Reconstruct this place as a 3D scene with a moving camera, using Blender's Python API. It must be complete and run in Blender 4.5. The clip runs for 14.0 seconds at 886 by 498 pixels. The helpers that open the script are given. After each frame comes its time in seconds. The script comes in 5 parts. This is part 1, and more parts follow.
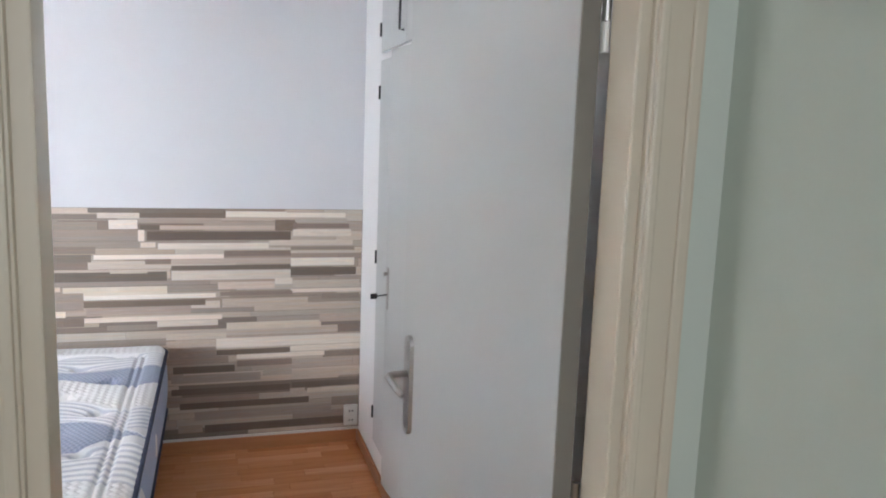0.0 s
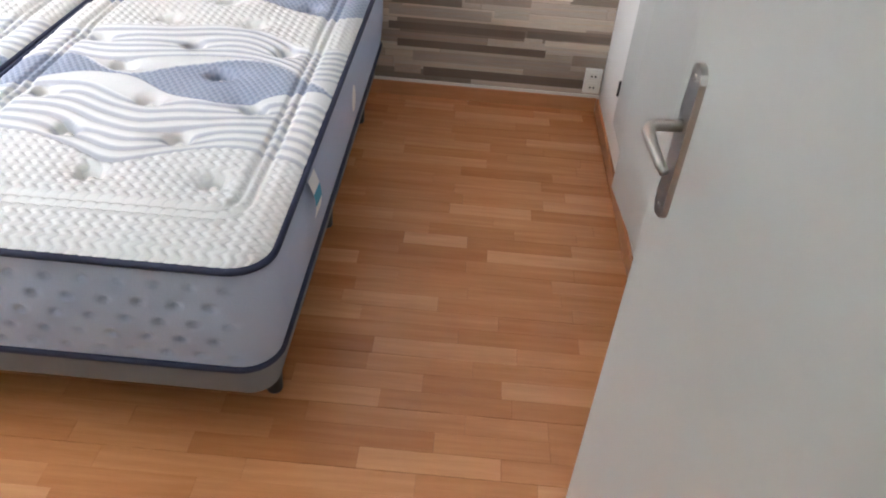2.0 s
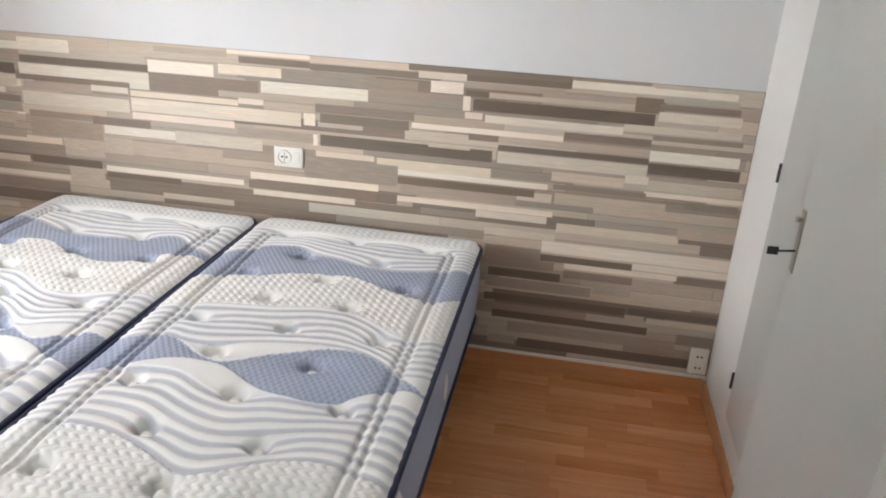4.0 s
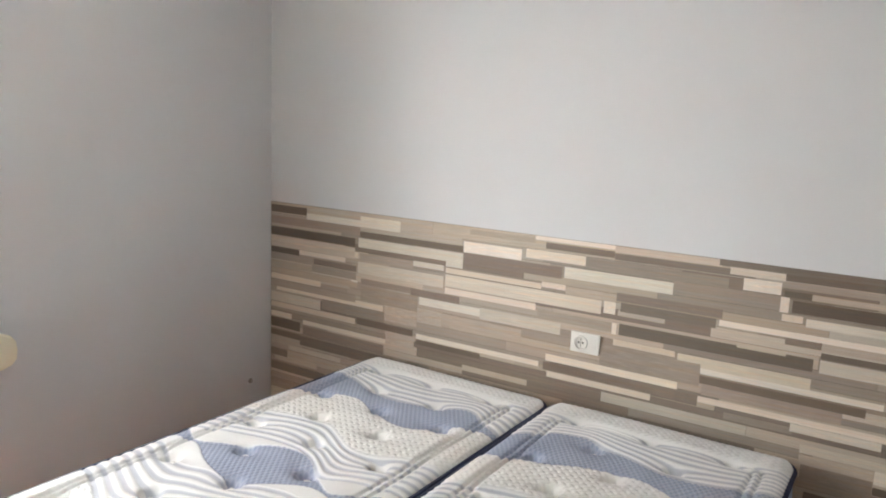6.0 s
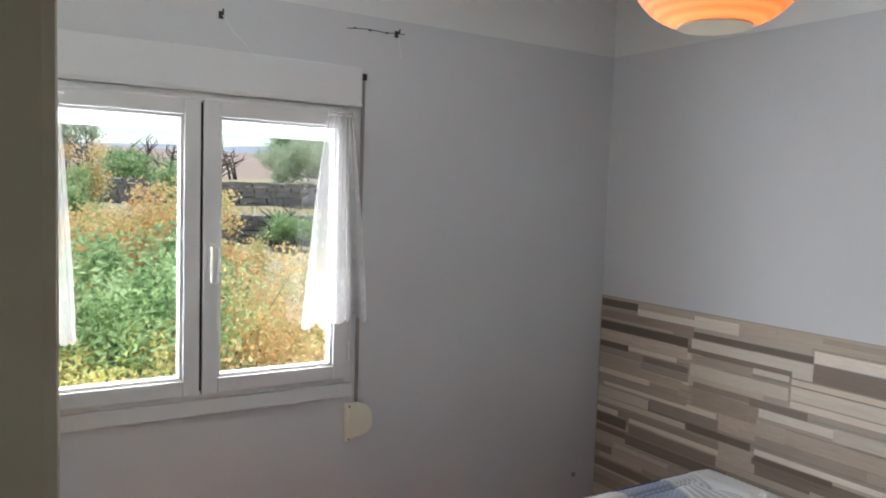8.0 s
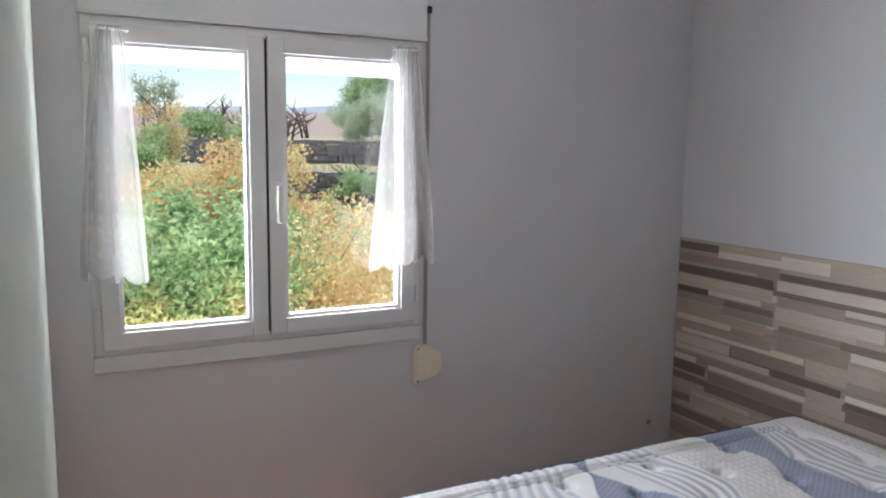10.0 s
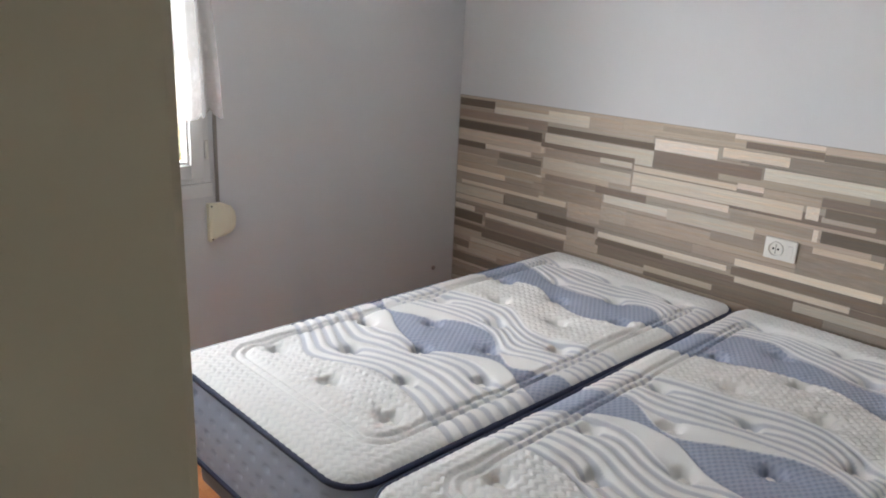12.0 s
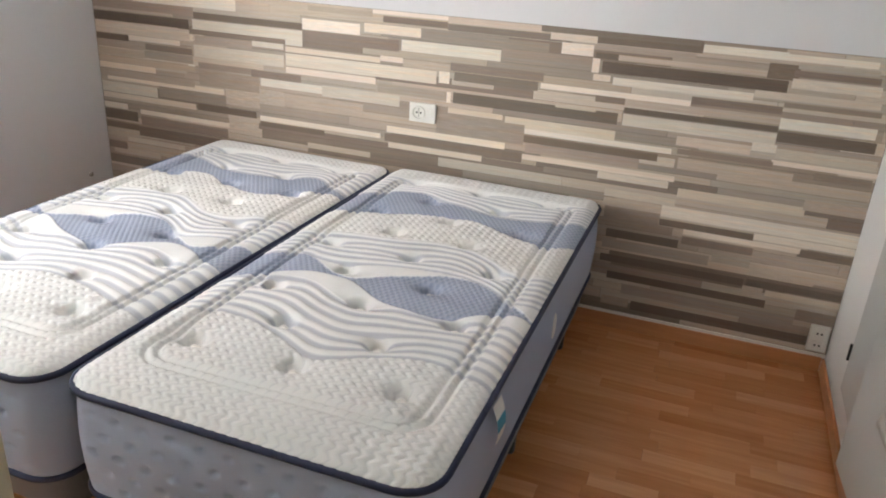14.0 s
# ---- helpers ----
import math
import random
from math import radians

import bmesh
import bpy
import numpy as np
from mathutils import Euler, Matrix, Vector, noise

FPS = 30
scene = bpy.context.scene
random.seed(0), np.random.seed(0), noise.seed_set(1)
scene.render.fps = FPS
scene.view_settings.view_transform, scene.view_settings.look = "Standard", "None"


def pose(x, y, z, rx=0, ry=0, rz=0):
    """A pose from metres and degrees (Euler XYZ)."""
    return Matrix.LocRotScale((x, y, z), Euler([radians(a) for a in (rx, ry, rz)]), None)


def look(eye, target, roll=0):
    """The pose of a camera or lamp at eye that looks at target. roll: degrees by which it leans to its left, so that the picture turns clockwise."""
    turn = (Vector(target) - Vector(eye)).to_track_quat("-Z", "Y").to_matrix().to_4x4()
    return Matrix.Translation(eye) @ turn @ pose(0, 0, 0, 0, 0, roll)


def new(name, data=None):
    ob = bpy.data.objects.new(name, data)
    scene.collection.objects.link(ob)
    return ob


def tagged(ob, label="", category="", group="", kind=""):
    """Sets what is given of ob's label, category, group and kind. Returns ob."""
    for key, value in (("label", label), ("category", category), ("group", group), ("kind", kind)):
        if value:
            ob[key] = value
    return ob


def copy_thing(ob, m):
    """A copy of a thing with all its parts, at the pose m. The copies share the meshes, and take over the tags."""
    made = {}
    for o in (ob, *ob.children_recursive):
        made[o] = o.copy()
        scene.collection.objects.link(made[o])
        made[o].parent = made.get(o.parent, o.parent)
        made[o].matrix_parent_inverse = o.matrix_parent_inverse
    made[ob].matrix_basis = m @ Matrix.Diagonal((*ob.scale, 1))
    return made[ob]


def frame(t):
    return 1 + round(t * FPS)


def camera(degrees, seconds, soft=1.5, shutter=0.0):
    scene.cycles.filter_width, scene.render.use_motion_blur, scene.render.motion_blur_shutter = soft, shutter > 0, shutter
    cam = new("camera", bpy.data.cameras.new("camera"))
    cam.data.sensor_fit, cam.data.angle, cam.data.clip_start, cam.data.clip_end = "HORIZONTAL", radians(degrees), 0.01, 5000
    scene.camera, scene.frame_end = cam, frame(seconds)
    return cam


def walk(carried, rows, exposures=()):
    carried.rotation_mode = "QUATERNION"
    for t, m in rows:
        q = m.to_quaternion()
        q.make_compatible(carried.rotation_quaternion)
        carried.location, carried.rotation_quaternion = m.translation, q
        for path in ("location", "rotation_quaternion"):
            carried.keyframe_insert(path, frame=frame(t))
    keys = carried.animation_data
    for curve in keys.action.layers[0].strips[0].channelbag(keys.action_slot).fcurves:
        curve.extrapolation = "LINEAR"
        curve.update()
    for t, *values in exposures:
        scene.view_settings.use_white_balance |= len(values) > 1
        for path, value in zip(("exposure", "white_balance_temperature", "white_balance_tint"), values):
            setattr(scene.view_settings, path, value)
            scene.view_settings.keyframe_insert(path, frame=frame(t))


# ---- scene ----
cam = camera(60.7, 14.0, 1.9)
PATH = [
    (0, (-0.734, -3.904, 1.657), (-0.161, -2.01, 1.364), 2.1),
    (0.3, (-0.71, -3.801, 1.655), (-0.305, -1.89, 1.224), 2.5),
    (0.5, (-0.685, -3.718, 1.654), (-0.371, -1.827, 1.083), 3.7),
    (1, (-0.614, -3.53, 1.591), (-0.442, -1.768, 0.661), 4.3),
    (1.2, (-0.587, -3.455, 1.585), (-0.463, -1.755, 0.539), 4.5),
    (1.5, (-0.568, -3.356, 1.577), (-0.507, -1.726, 0.419), 4.7),
    (2, (-0.604, -3.157, 1.587), (-0.625, -1.58, 0.356), 4.7),
    (2.5, (-0.651, -3.023, 1.612), (-0.727, -1.443, 0.388), 4.2),
    (3, (-0.651, -2.915, 1.646), (-0.801, -1.265, 0.526), 3.8),
    (3.2, (-0.641, -2.886, 1.667), (-0.828, -1.194, 0.616), 3.6),
    (5.3, (-0.759, -2.966, 1.712), (-1.417, -1.117, 1.326), 3.2),
    (5.5, (-0.758, -2.947, 1.711), (-1.528, -1.138, 1.346), 3.2),
    (6, (-0.719, -2.875, 1.737), (-1.77, -1.208, 1.394), 2.4),
    (6.5, (-0.702, -2.827, 1.77), (-1.99, -1.332, 1.448), 1.8),
    (7, (-0.719, -2.864, 1.782), (-2.172, -1.515, 1.519), 2.1),
    (7.5, (-0.709, -2.881, 1.79), (-2.29, -1.672, 1.593), 2.0),
    (8, (-0.714, -2.879, 1.782), (-2.393, -1.802, 1.631), 1.9),
    (8.5, (-0.799, -2.85, 1.73), (-2.542, -1.878, 1.596), 2.0),
    (8.6, (-0.807, -2.845, 1.72), (-2.562, -1.897, 1.583), 2.0),
    (8.7, (-0.8, -2.822, 1.717), (-2.574, -1.911, 1.572), 2.0),
    (11, (-0.752, -2.859, 1.667), (-2.404, -1.814, 1.245), 2.3),
    (11.5, (-0.715, -2.905, 1.647), (-2.234, -1.703, 1.148), 2.2),
    (11.8, (-0.72, -2.939, 1.658), (-2.151, -1.655, 1.106), 2.1),
    (12, (-0.726, -2.955, 1.656), (-2.082, -1.606, 1.07), 2.7),
    (12.5, (-0.685, -2.997, 1.641), (-1.8, -1.457, 1.023), 2.7),
    (13, (-0.670, -3.041, 1.619), (-1.541, -1.364, 0.966), 3.3),
    (13.5, (-0.620, -3.095, 1.623), (-1.36, -1.382, 0.902), 3.4),
    (14, (-0.599, -3.098, 1.595), (-1.209, -1.359, 0.819), 3.4),
]
EXPOSURE = [(0.0, 1.54, 6050, 15), (0.8, 1.67, 6000, 15), (1.5, 1.77, 6200, 14), (3.2, 1.55, 6500, 13), (5.5, 1.06, 6900, 12), (6.5, 0.86, 6700, 12), (7.5, 0.37, 6450, 12), (8.7, 0.20, 6250, 13), (11.0, 0.24, 6200, 15), (11.5, 0.50, 6250, 15), (12.0, 0.64, 6550, 13), (12.5, 0.99, 6800, 13), (14.0, 1.20, 6850, 13)]
walk(cam, [(t, look(eye, target, roll)) for t, eye, target, roll in PATH], EXPOSURE)

# ---- world, sun, exposure ----
world = bpy.data.worlds.new("world")
scene.world = world
world.use_nodes = True
wn = world.node_tree.nodes
sky = wn.new("ShaderNodeTexSky")
sky.sky_type = "NISHITA"
sky.sun_disc = False
sky.sun_elevation = radians(73.3)
sky.sun_rotation = radians(-71)
sky.dust_density = 0.4
world.node_tree.links.new(sky.outputs[0], wn["Background"].inputs[0])
wn["Background"].inputs[1].default_value = 0.15
sun = new("sun", bpy.data.lights.new("sun", "SUN"))
sun.data.energy = 5.0
sun.data.angle = radians(0.6)
sun.data.color = (1.0, 0.95, 0.87)
sun.matrix_world = look((-11.5, 4.0, 40.5), (0, 0, 0))
# daylight that falls in through the window, from above and from the open south side
def sky_panel(name, eye, target, w, h, watts):
    p = new(name, bpy.data.lights.new(name, "AREA"))
    p.data.shape = "RECTANGLE"
    p.data.size, p.data.size_y = w, h
    p.data.energy = watts
    p.data.color = (0.94, 0.975, 1.0)
    p.matrix_world = look(eye, target)


sky_panel("window_light_above", (-4.95, -2.1, 2.85), (-2.9, -2.0, 1.1), 2.4, 1.0, 62)
sky_panel("window_light_south", (-5.35, -4.1, 1.8), (-2.6, -1.35, 1.5), 2.2, 1.8, 148)
sky_panel("window_light_corner", (-4.35, -3.75, 1.8), (-3.2, -1.4, 1.5), 1.3, 1.8, 66)
# added lamp in place of light thrown up from sunlit ground below the window
sky_panel("ground_bounce_light", (-4.95, -2.1, 0.05), (-2.7, -1.7, 2.6), 2.2, 0.9, 262)
# unseen area lamp, added to brighten the hall and what faces the doorway
hall_light = new("hall_window_light", bpy.data.lights.new("hall_window_light", "AREA"))
hall_light.data.shape = "RECTANGLE"
hall_light.data.size, hall_light.data.size_y = 1.2, 1.5
hall_light.data.energy = 7.6
hall_light.data.color = (0.96, 0.98, 1.0)
hall_light.matrix_world = look((-0.8, -5.55, 1.6), (-0.8, -3.0, 1.35))

# ---- plan ----
WX = -3.615          # window wall, room face
SY = -2.862           # door wall, room face
HY = -2.925           # door wall, hall face
CEIL = 2.86
PAINT = 2.505        # top of the grey paint
PAPER = 1.265        # top of the wallpaper
DL, DR = -0.967, -0.135   # rough door opening
DOOR_H = 2.06


# ---- materials ----
def nodes_of(name):
    m = bpy.data.materials.new(name)
    m.use_nodes = True
    return m, m.node_tree.nodes, m.node_tree.links, m.node_tree.nodes["Principled BSDF"]


def mixc(N, L, fac, a, b, kind="MIX"):
    n = N.new("ShaderNodeMix")
    n.data_type = "RGBA"
    n.blend_type = kind
    for sock, v in ((n.inputs[0], fac), (n.inputs[6], a), (n.inputs[7], b)):
        if isinstance(v, bpy.types.NodeSocket):
            L.new(v, sock)
        elif isinstance(v, (int, float)):
            sock.default_value = v
        else:
            sock.default_value = (*v, 1)
    return n.outputs[2]


def math_node(N, L, op, a, b=0.0, c=0.0):
    n = N.new("ShaderNodeMath")
    n.operation = op
    for sock, v in zip(n.inputs, (a, b, c)):
        if isinstance(v, bpy.types.NodeSocket):
            L.new(v, sock)
        else:
            sock.default_value = v
    return n.outputs[0]


def ramp(N, L, fac, stops):
    n = N.new("ShaderNodeValToRGB")
    L.new(fac, n.inputs[0])
    while len(n.color_ramp.elements) < len(stops):
        n.color_ramp.elements.new(0.5)
    for e, (p, c) in zip(n.color_ramp.elements, stops):
        e.position = p
        e.color = (*c, 1)
    return n.outputs[0]


def coords(N, L, scale=(1, 1, 1), kind="Object", shift=None):
    t = N.new("ShaderNodeTexCoord")
    mp = N.new("ShaderNodeMapping")
    mp.inputs["Scale"].default_value = scale
    L.new(t.outputs[kind], mp.inputs[0])
    if shift is not None:
        L.new(shift, mp.inputs["Location"])
    return mp.outputs[0]


def noise_tex(N, L, vec, scale, detail=4.0, rough=0.55):
    n = N.new("ShaderNodeTexNoise")
    n.inputs["Scale"].default_value = scale
    n.inputs["Detail"].default_value = detail
    n.inputs["Roughness"].default_value = rough
    L.new(vec, n.inputs["Vector"])
    return n.outputs[0]


def bump(N, L, bsdf, height, strength, dist=0.01):
    n = N.new("ShaderNodeBump")
    n.inputs["Strength"].default_value = strength
    n.inputs["Distance"].default_value = dist
    L.new(height, n.inputs["Height"])
    L.new(n.outputs[0], bsdf.inputs["Normal"])


def plain(name, col, rough=0.5, metal=0.0, vary=0.06, grain=60.0, relief=0.05, big=3.0):
    """A painted or moulded surface: broad and fine variation, slight relief."""
    m, N, L, b = nodes_of(name)
    v = coords(N, L)
    broad = noise_tex(N, L, v, big, 3)
    fine = noise_tex(N, L, v, grain, 5)
    lo = tuple(c * (1 - vary) for c in col)
    hi = tuple(min(1, c * (1 + vary)) for c in col)
    c1 = mixc(N, L, broad, lo, hi)
    c2 = mixc(N, L, math_node(N, L, "MULTIPLY", fine, 0.5), c1, lo)
    L.new(c2, b.inputs["Base Color"])
    b.inputs["Roughness"].default_value = rough
    b.inputs["Metallic"].default_value = metal
    if relief:
        bump(N, L, b, fine, relief, 0.004)
    return m


M_WALL_GREY = plain("grey_wall_paint", (0.655, 0.658, 0.678), 0.75, vary=0.03, grain=140, relief=0.12)
M_WALL_WHITE = plain("white_wall_paint", (0.80, 0.80, 0.79), 0.75, vary=0.03, grain=140, relief=0.12)
M_HALL = plain("hall_wall_paint", (0.60, 0.65, 0.58), 0.8, vary=0.04, grain=120, relief=0.1)
M_CEIL = plain("ceiling_paint", (0.82, 0.82, 0.81), 0.85, vary=0.02, relief=0.08)
M_JAMB = plain("cream_gloss_paint", (0.65, 0.575, 0.455), 0.35, vary=0.05, grain=30, relief=0.03)
M_DOOR = plain("grey_gloss_paint", (0.475, 0.487, 0.472), 0.32, vary=0.035, grain=26, relief=0.025)
M_DOOR_EDGE = plain("raw_door_edge", (0.25, 0.23, 0.20), 0.6, vary=0.1, grain=40)
M_PVC = plain("white_pvc", (0.72, 0.72, 0.72), 0.28, vary=0.02, relief=0.0)
M_CREAM = plain("aged_cream_plastic", (0.83, 0.77, 0.61), 0.35, vary=0.04, relief=0.0)
M_BOX = plain("shutter_box_paint", (0.74, 0.745, 0.755), 0.7, vary=0.03, grain=120, relief=0.08)
M_WHITE_PL = plain("white_plastic", (0.80, 0.79, 0.75), 0.3, vary=0.02, relief=0.0)
M_STEEL = plain("brushed_steel", (0.43, 0.415, 0.39), 0.32, 1.0, vary=0.06, grain=120, relief=0.02)
M_DARK = plain("dark_metal", (0.03, 0.03, 0.032), 0.45, 0.4)
M_RUBBER = plain("black_plastic", (0.012, 0.012, 0.013), 0.45)
M_GREYSTRAP = plain("woven_strap", (0.30, 0.28, 0.26), 0.9, grain=300)
M_NAVY = plain("navy_piping", (0.016, 0.024, 0.066), 0.7, grain=250, relief=0.2)
M_BASEFAB = plain("grey_base_fabric", (0.20, 0.205, 0.225), 0.85, grain=400, relief=0.3)
M_TAG = plain("white_tag", (0.8, 0.8, 0.8), 0.6)
M_TAGBLUE = plain("blue_tag", (0.03, 0.30, 0.50), 0.6)
M_TRIM = plain("white_trim", (0.78, 0.76, 0.72), 0.5)


def wood(name, stops, along, rough=0.3, scale=1.0):
    """Wood with the grain along one axis, shifted and toned piece by piece."""
    m, N, L, b = nodes_of(name)
    info = N.new("ShaderNodeObjectInfo")
    geo = N.new("ShaderNodeNewGeometry")
    rnd = math_node(N, L, "FRACT", math_node(N, L, "ADD", info.outputs["Random"], geo.outputs["Random Per Island"]))
    off = N.new("ShaderNodeCombineXYZ")
    for i in range(3):
        L.new(math_node(N, L, "MULTIPLY", rnd, 17.0 + 9 * i), off.inputs[i])
    st = (3.0, 40.0, 40.0) if along == "X" else (40.0, 3.0, 40.0)
    v = coords(N, L, tuple(k * scale for k in st), shift=off.outputs[0])
    g = noise_tex(N, L, v, 1.0, 5, 0.6)
    g2 = noise_tex(N, L, v, 0.22, 3, 0.5)
    tone = ramp(N, L, rnd, stops)
    dark = mixc(N, L, 1.0, tone, (0.80, 0.73, 0.67), "MULTIPLY")
    c1 = mixc(N, L, ramp(N, L, g, [(0.35, (0, 0, 0)), (0.7, (1, 1, 1))]), dark, tone)
    c2 = mixc(N, L, math_node(N, L, "MULTIPLY", g2, 0.35), c1, dark)
    L.new(c2, b.inputs["Base Color"])
    b.inputs["Roughness"].default_value = rough
    bump(N, L, b, g, 0.05, 0.003)
    return m


M_FLOOR = wood("laminate_strip", [(0.0, (0.50, 0.205, 0.078)), (0.25, (0.58, 0.255, 0.105)), (0.75, (0.63, 0.29, 0.125)), (1.0, (0.71, 0.36, 0.175))], "X", 0.27)
M_SKIRT = wood("laminate_skirting", [(0.0, (0.56, 0.26, 0.11)), (1.0, (0.60, 0.29, 0.125))], "X", 0.35)
M_SUBFLOOR = plain("laminate_joint", (0.16, 0.07, 0.028), 0.5)


def paper_material():
    """Printed driftwood strips: tone by piece, streaks along the strip, worn patches."""
    m, N, L, b = nodes_of("driftwood_paper")
    info = N.new("ShaderNodeObjectInfo")
    geo = N.new("ShaderNodeNewGeometry")
    at = N.new("ShaderNodeAttribute")
    at.attribute_name = "tone"
    rnd = math_node(N, L, "FRACT", math_node(N, L, "ADD", info.outputs["Random"], geo.outputs["Random Per Island"]))
    off = N.new("ShaderNodeCombineXYZ")
    for i in range(3):
        L.new(math_node(N, L, "MULTIPLY", rnd, 13.0 + 7 * i), off.inputs[i])
    v = coords(N, L, (4.0, 1.0, 60.0), shift=off.outputs[0])
    streak = noise_tex(N, L, v, 1.0, 6, 0.65)
    v2 = coords(N, L, (6.0, 1.0, 22.0), shift=off.outputs[0])
    patch = noise_tex(N, L, v2, 1.0, 4, 0.6)
    tone = ramp(N, L, at.outputs["Fac"], [(0.0, (0.10, 0.077, 0.064)), (0.22, (0.175, 0.142, 0.118)), (0.42, (0.35, 0.30, 0.26)), (0.6, (0.52, 0.46, 0.40)), (0.8, (0.71, 0.66, 0.59)), (1.0, (0.88, 0.86, 0.82))])
    hue = ramp(N, L, rnd, [(0.0, (1.0, 0.94, 0.88)), (0.25, (1.0, 0.99, 0.98)), (0.5, (1.0, 0.94, 0.92)), (0.75, (0.93, 0.96, 0.97)), (1.0, (1.0, 0.97, 0.91))])
    tone = mixc(N, L, 1.0, tone, hue, "MULTIPLY")
    dark = mixc(N, L, 1.0, tone, (0.82, 0.79, 0.76), "MULTIPLY")
    c1 = mixc(N, L, ramp(N, L, streak, [(0.38, (0, 0, 0)), (0.60, (1, 1, 1))]), dark, tone)
    rubbed = mixc(N, L, 1.0, c1, (1.35, 1.30, 1.24), "MULTIPLY")
    worn = mixc(N, L, ramp(N, L, patch, [(0.50, (0, 0, 0)), (0.72, (0.8, 0.8, 0.8))]), c1, rubbed)
    big = noise_tex(N, L, coords(N, L, (2.2, 1.0, 5.0), "Object"), 1.0, 3)
    tanned = mixc(N, L, 1.0, worn, (1.10, 0.93, 0.78), "MULTIPLY")
    worn = mixc(N, L, ramp(N, L, big, [(0.45, (0, 0, 0)), (0.75, (0.8, 0.8, 0.8))]), worn, tanned)
    L.new(worn, b.inputs["Base Color"])
    b.inputs["Roughness"].default_value = 0.62
    bump(N, L, b, streak, 0.08, 0.002)
    return m


M_PAPER = paper_material()


def glass_material():
    m, N, L, b = nodes_of("window_glass")
    b.inputs["Base Color"].default_value = (0.98, 1, 0.99, 1)
    b.inputs["Roughness"].default_value = 0.0
    b.inputs["IOR"].default_value = 1.45
    b.inputs["Transmission Weight"].default_value = 1.0
    return m


M_GLASS = glass_material()


def tick_material():
    """Knitted mattress cover, coloured by its woven pattern and the shade painted into its knit."""
    m, N, L, b = nodes_of("mattress_ticking")
    at = N.new("ShaderNodeAttribute")
    at.attribute_name = "weave_and_shade"
    v = coords(N, L)
    fine = noise_tex(N, L, v, 260, 3)
    broad = noise_tex(N, L, v, 6, 3)
    c = mixc(N, L, math_node(N, L, "MULTIPLY", fine, 0.10), at.outputs["Color"], (0.45, 0.45, 0.46))
    c = mixc(N, L, math_node(N, L, "MULTIPLY", broad, 0.05), c, (0.62, 0.58, 0.52))
    L.new(c, b.inputs["Base Color"])
    b.inputs["Roughness"].default_value = 0.85
    b.inputs["Sheen Weight"].default_value = 0.15
    bump(N, L, b, fine, 0.3, 0.002)
    return m


M_TICK = tick_material()
M_SIDE = plain("mattress_side_velour", (0.40, 0.465, 0.62), 0.8, vary=0.08, grain=180, relief=0.25)


# ---- building helpers ----
def mesh_of(name, bm, *mats, smooth=False):
    me = bpy.data.meshes.new(name)
    bm.to_mesh(me)
    bm.free()
    for m in mats:
        me.materials.append(m)
    if smooth:
        for p in me.polygons:
            p.use_smooth = True
    return me


def box_bm(bm, x0, x1, y0, y1, z0, z1, bevel=0.0, segs=2):
    if not bevel:
        vs = [bm.verts.new((x, y, z)) for x in (x0, x1) for y in (y0, y1) for z in (z0, z1)]
        for f in ((0, 1, 3, 2), (4, 6, 7, 5), (0, 4, 5, 1), (2, 3, 7, 6), (0, 2, 6, 4), (1, 5, 7, 3)):
            bm.faces.new([vs[i] for i in f])
        return {"verts": vs}
    r = bmesh.ops.create_cube(bm, size=1.0, matrix=Matrix.Translation(((x0 + x1) / 2, (y0 + y1) / 2, (z0 + z1) / 2)) @ Matrix.Diagonal((abs(x1 - x0), abs(y1 - y0), abs(z1 - z0), 1)))
    if bevel:
        es = list({e for v in r["verts"] for e in v.link_edges})
        bmesh.ops.bevel(bm, geom=es, offset=bevel, segments=segs, affect="EDGES", profile=0.6)
    return r


def box(x0, x1, y0, y1, z0, z1, bevel=0.0, segs=2):
    bm = bmesh.new()
    box_bm(bm, min(x0, x1), max(x0, x1), min(y0, y1), max(y0, y1), min(z0, z1), max(z0, z1), bevel, segs)
    return bm


def tube_bm(bm, pts, r, segs=10, caps=True):
    """A round bar along points; r a radius or one for each point."""
    pts = [Vector(p) for p in pts]
    rs = r if isinstance(r, (list, tuple)) else [r] * len(pts)
    rings = []
    up = None
    for i, p in enumerate(pts):
        d = (pts[min(i + 1, len(pts) - 1)] - pts[max(i - 1, 0)]).normalized()
        if up is None:
            up = d.orthogonal().normalized()
        up = (up - d * up.dot(d)).normalized()
        side = d.cross(up)
        rings.append([bm.verts.new(p + (up * math.cos(a) + side * math.sin(a)) * rs[i]) for a in (2 * math.pi * k / segs for k in range(segs))])
    for a, b in zip(rings, rings[1:]):
        for k in range(segs):
            bm.faces.new((a[k], a[(k + 1) % segs], b[(k + 1) % segs], b[k]))
    if caps:
        bm.faces.new(rings[0][::-1])
        bm.faces.new(rings[-1])


def tube(pts, r, segs=10):
    bm = bmesh.new()
    tube_bm(bm, pts, r, segs)
    return bm


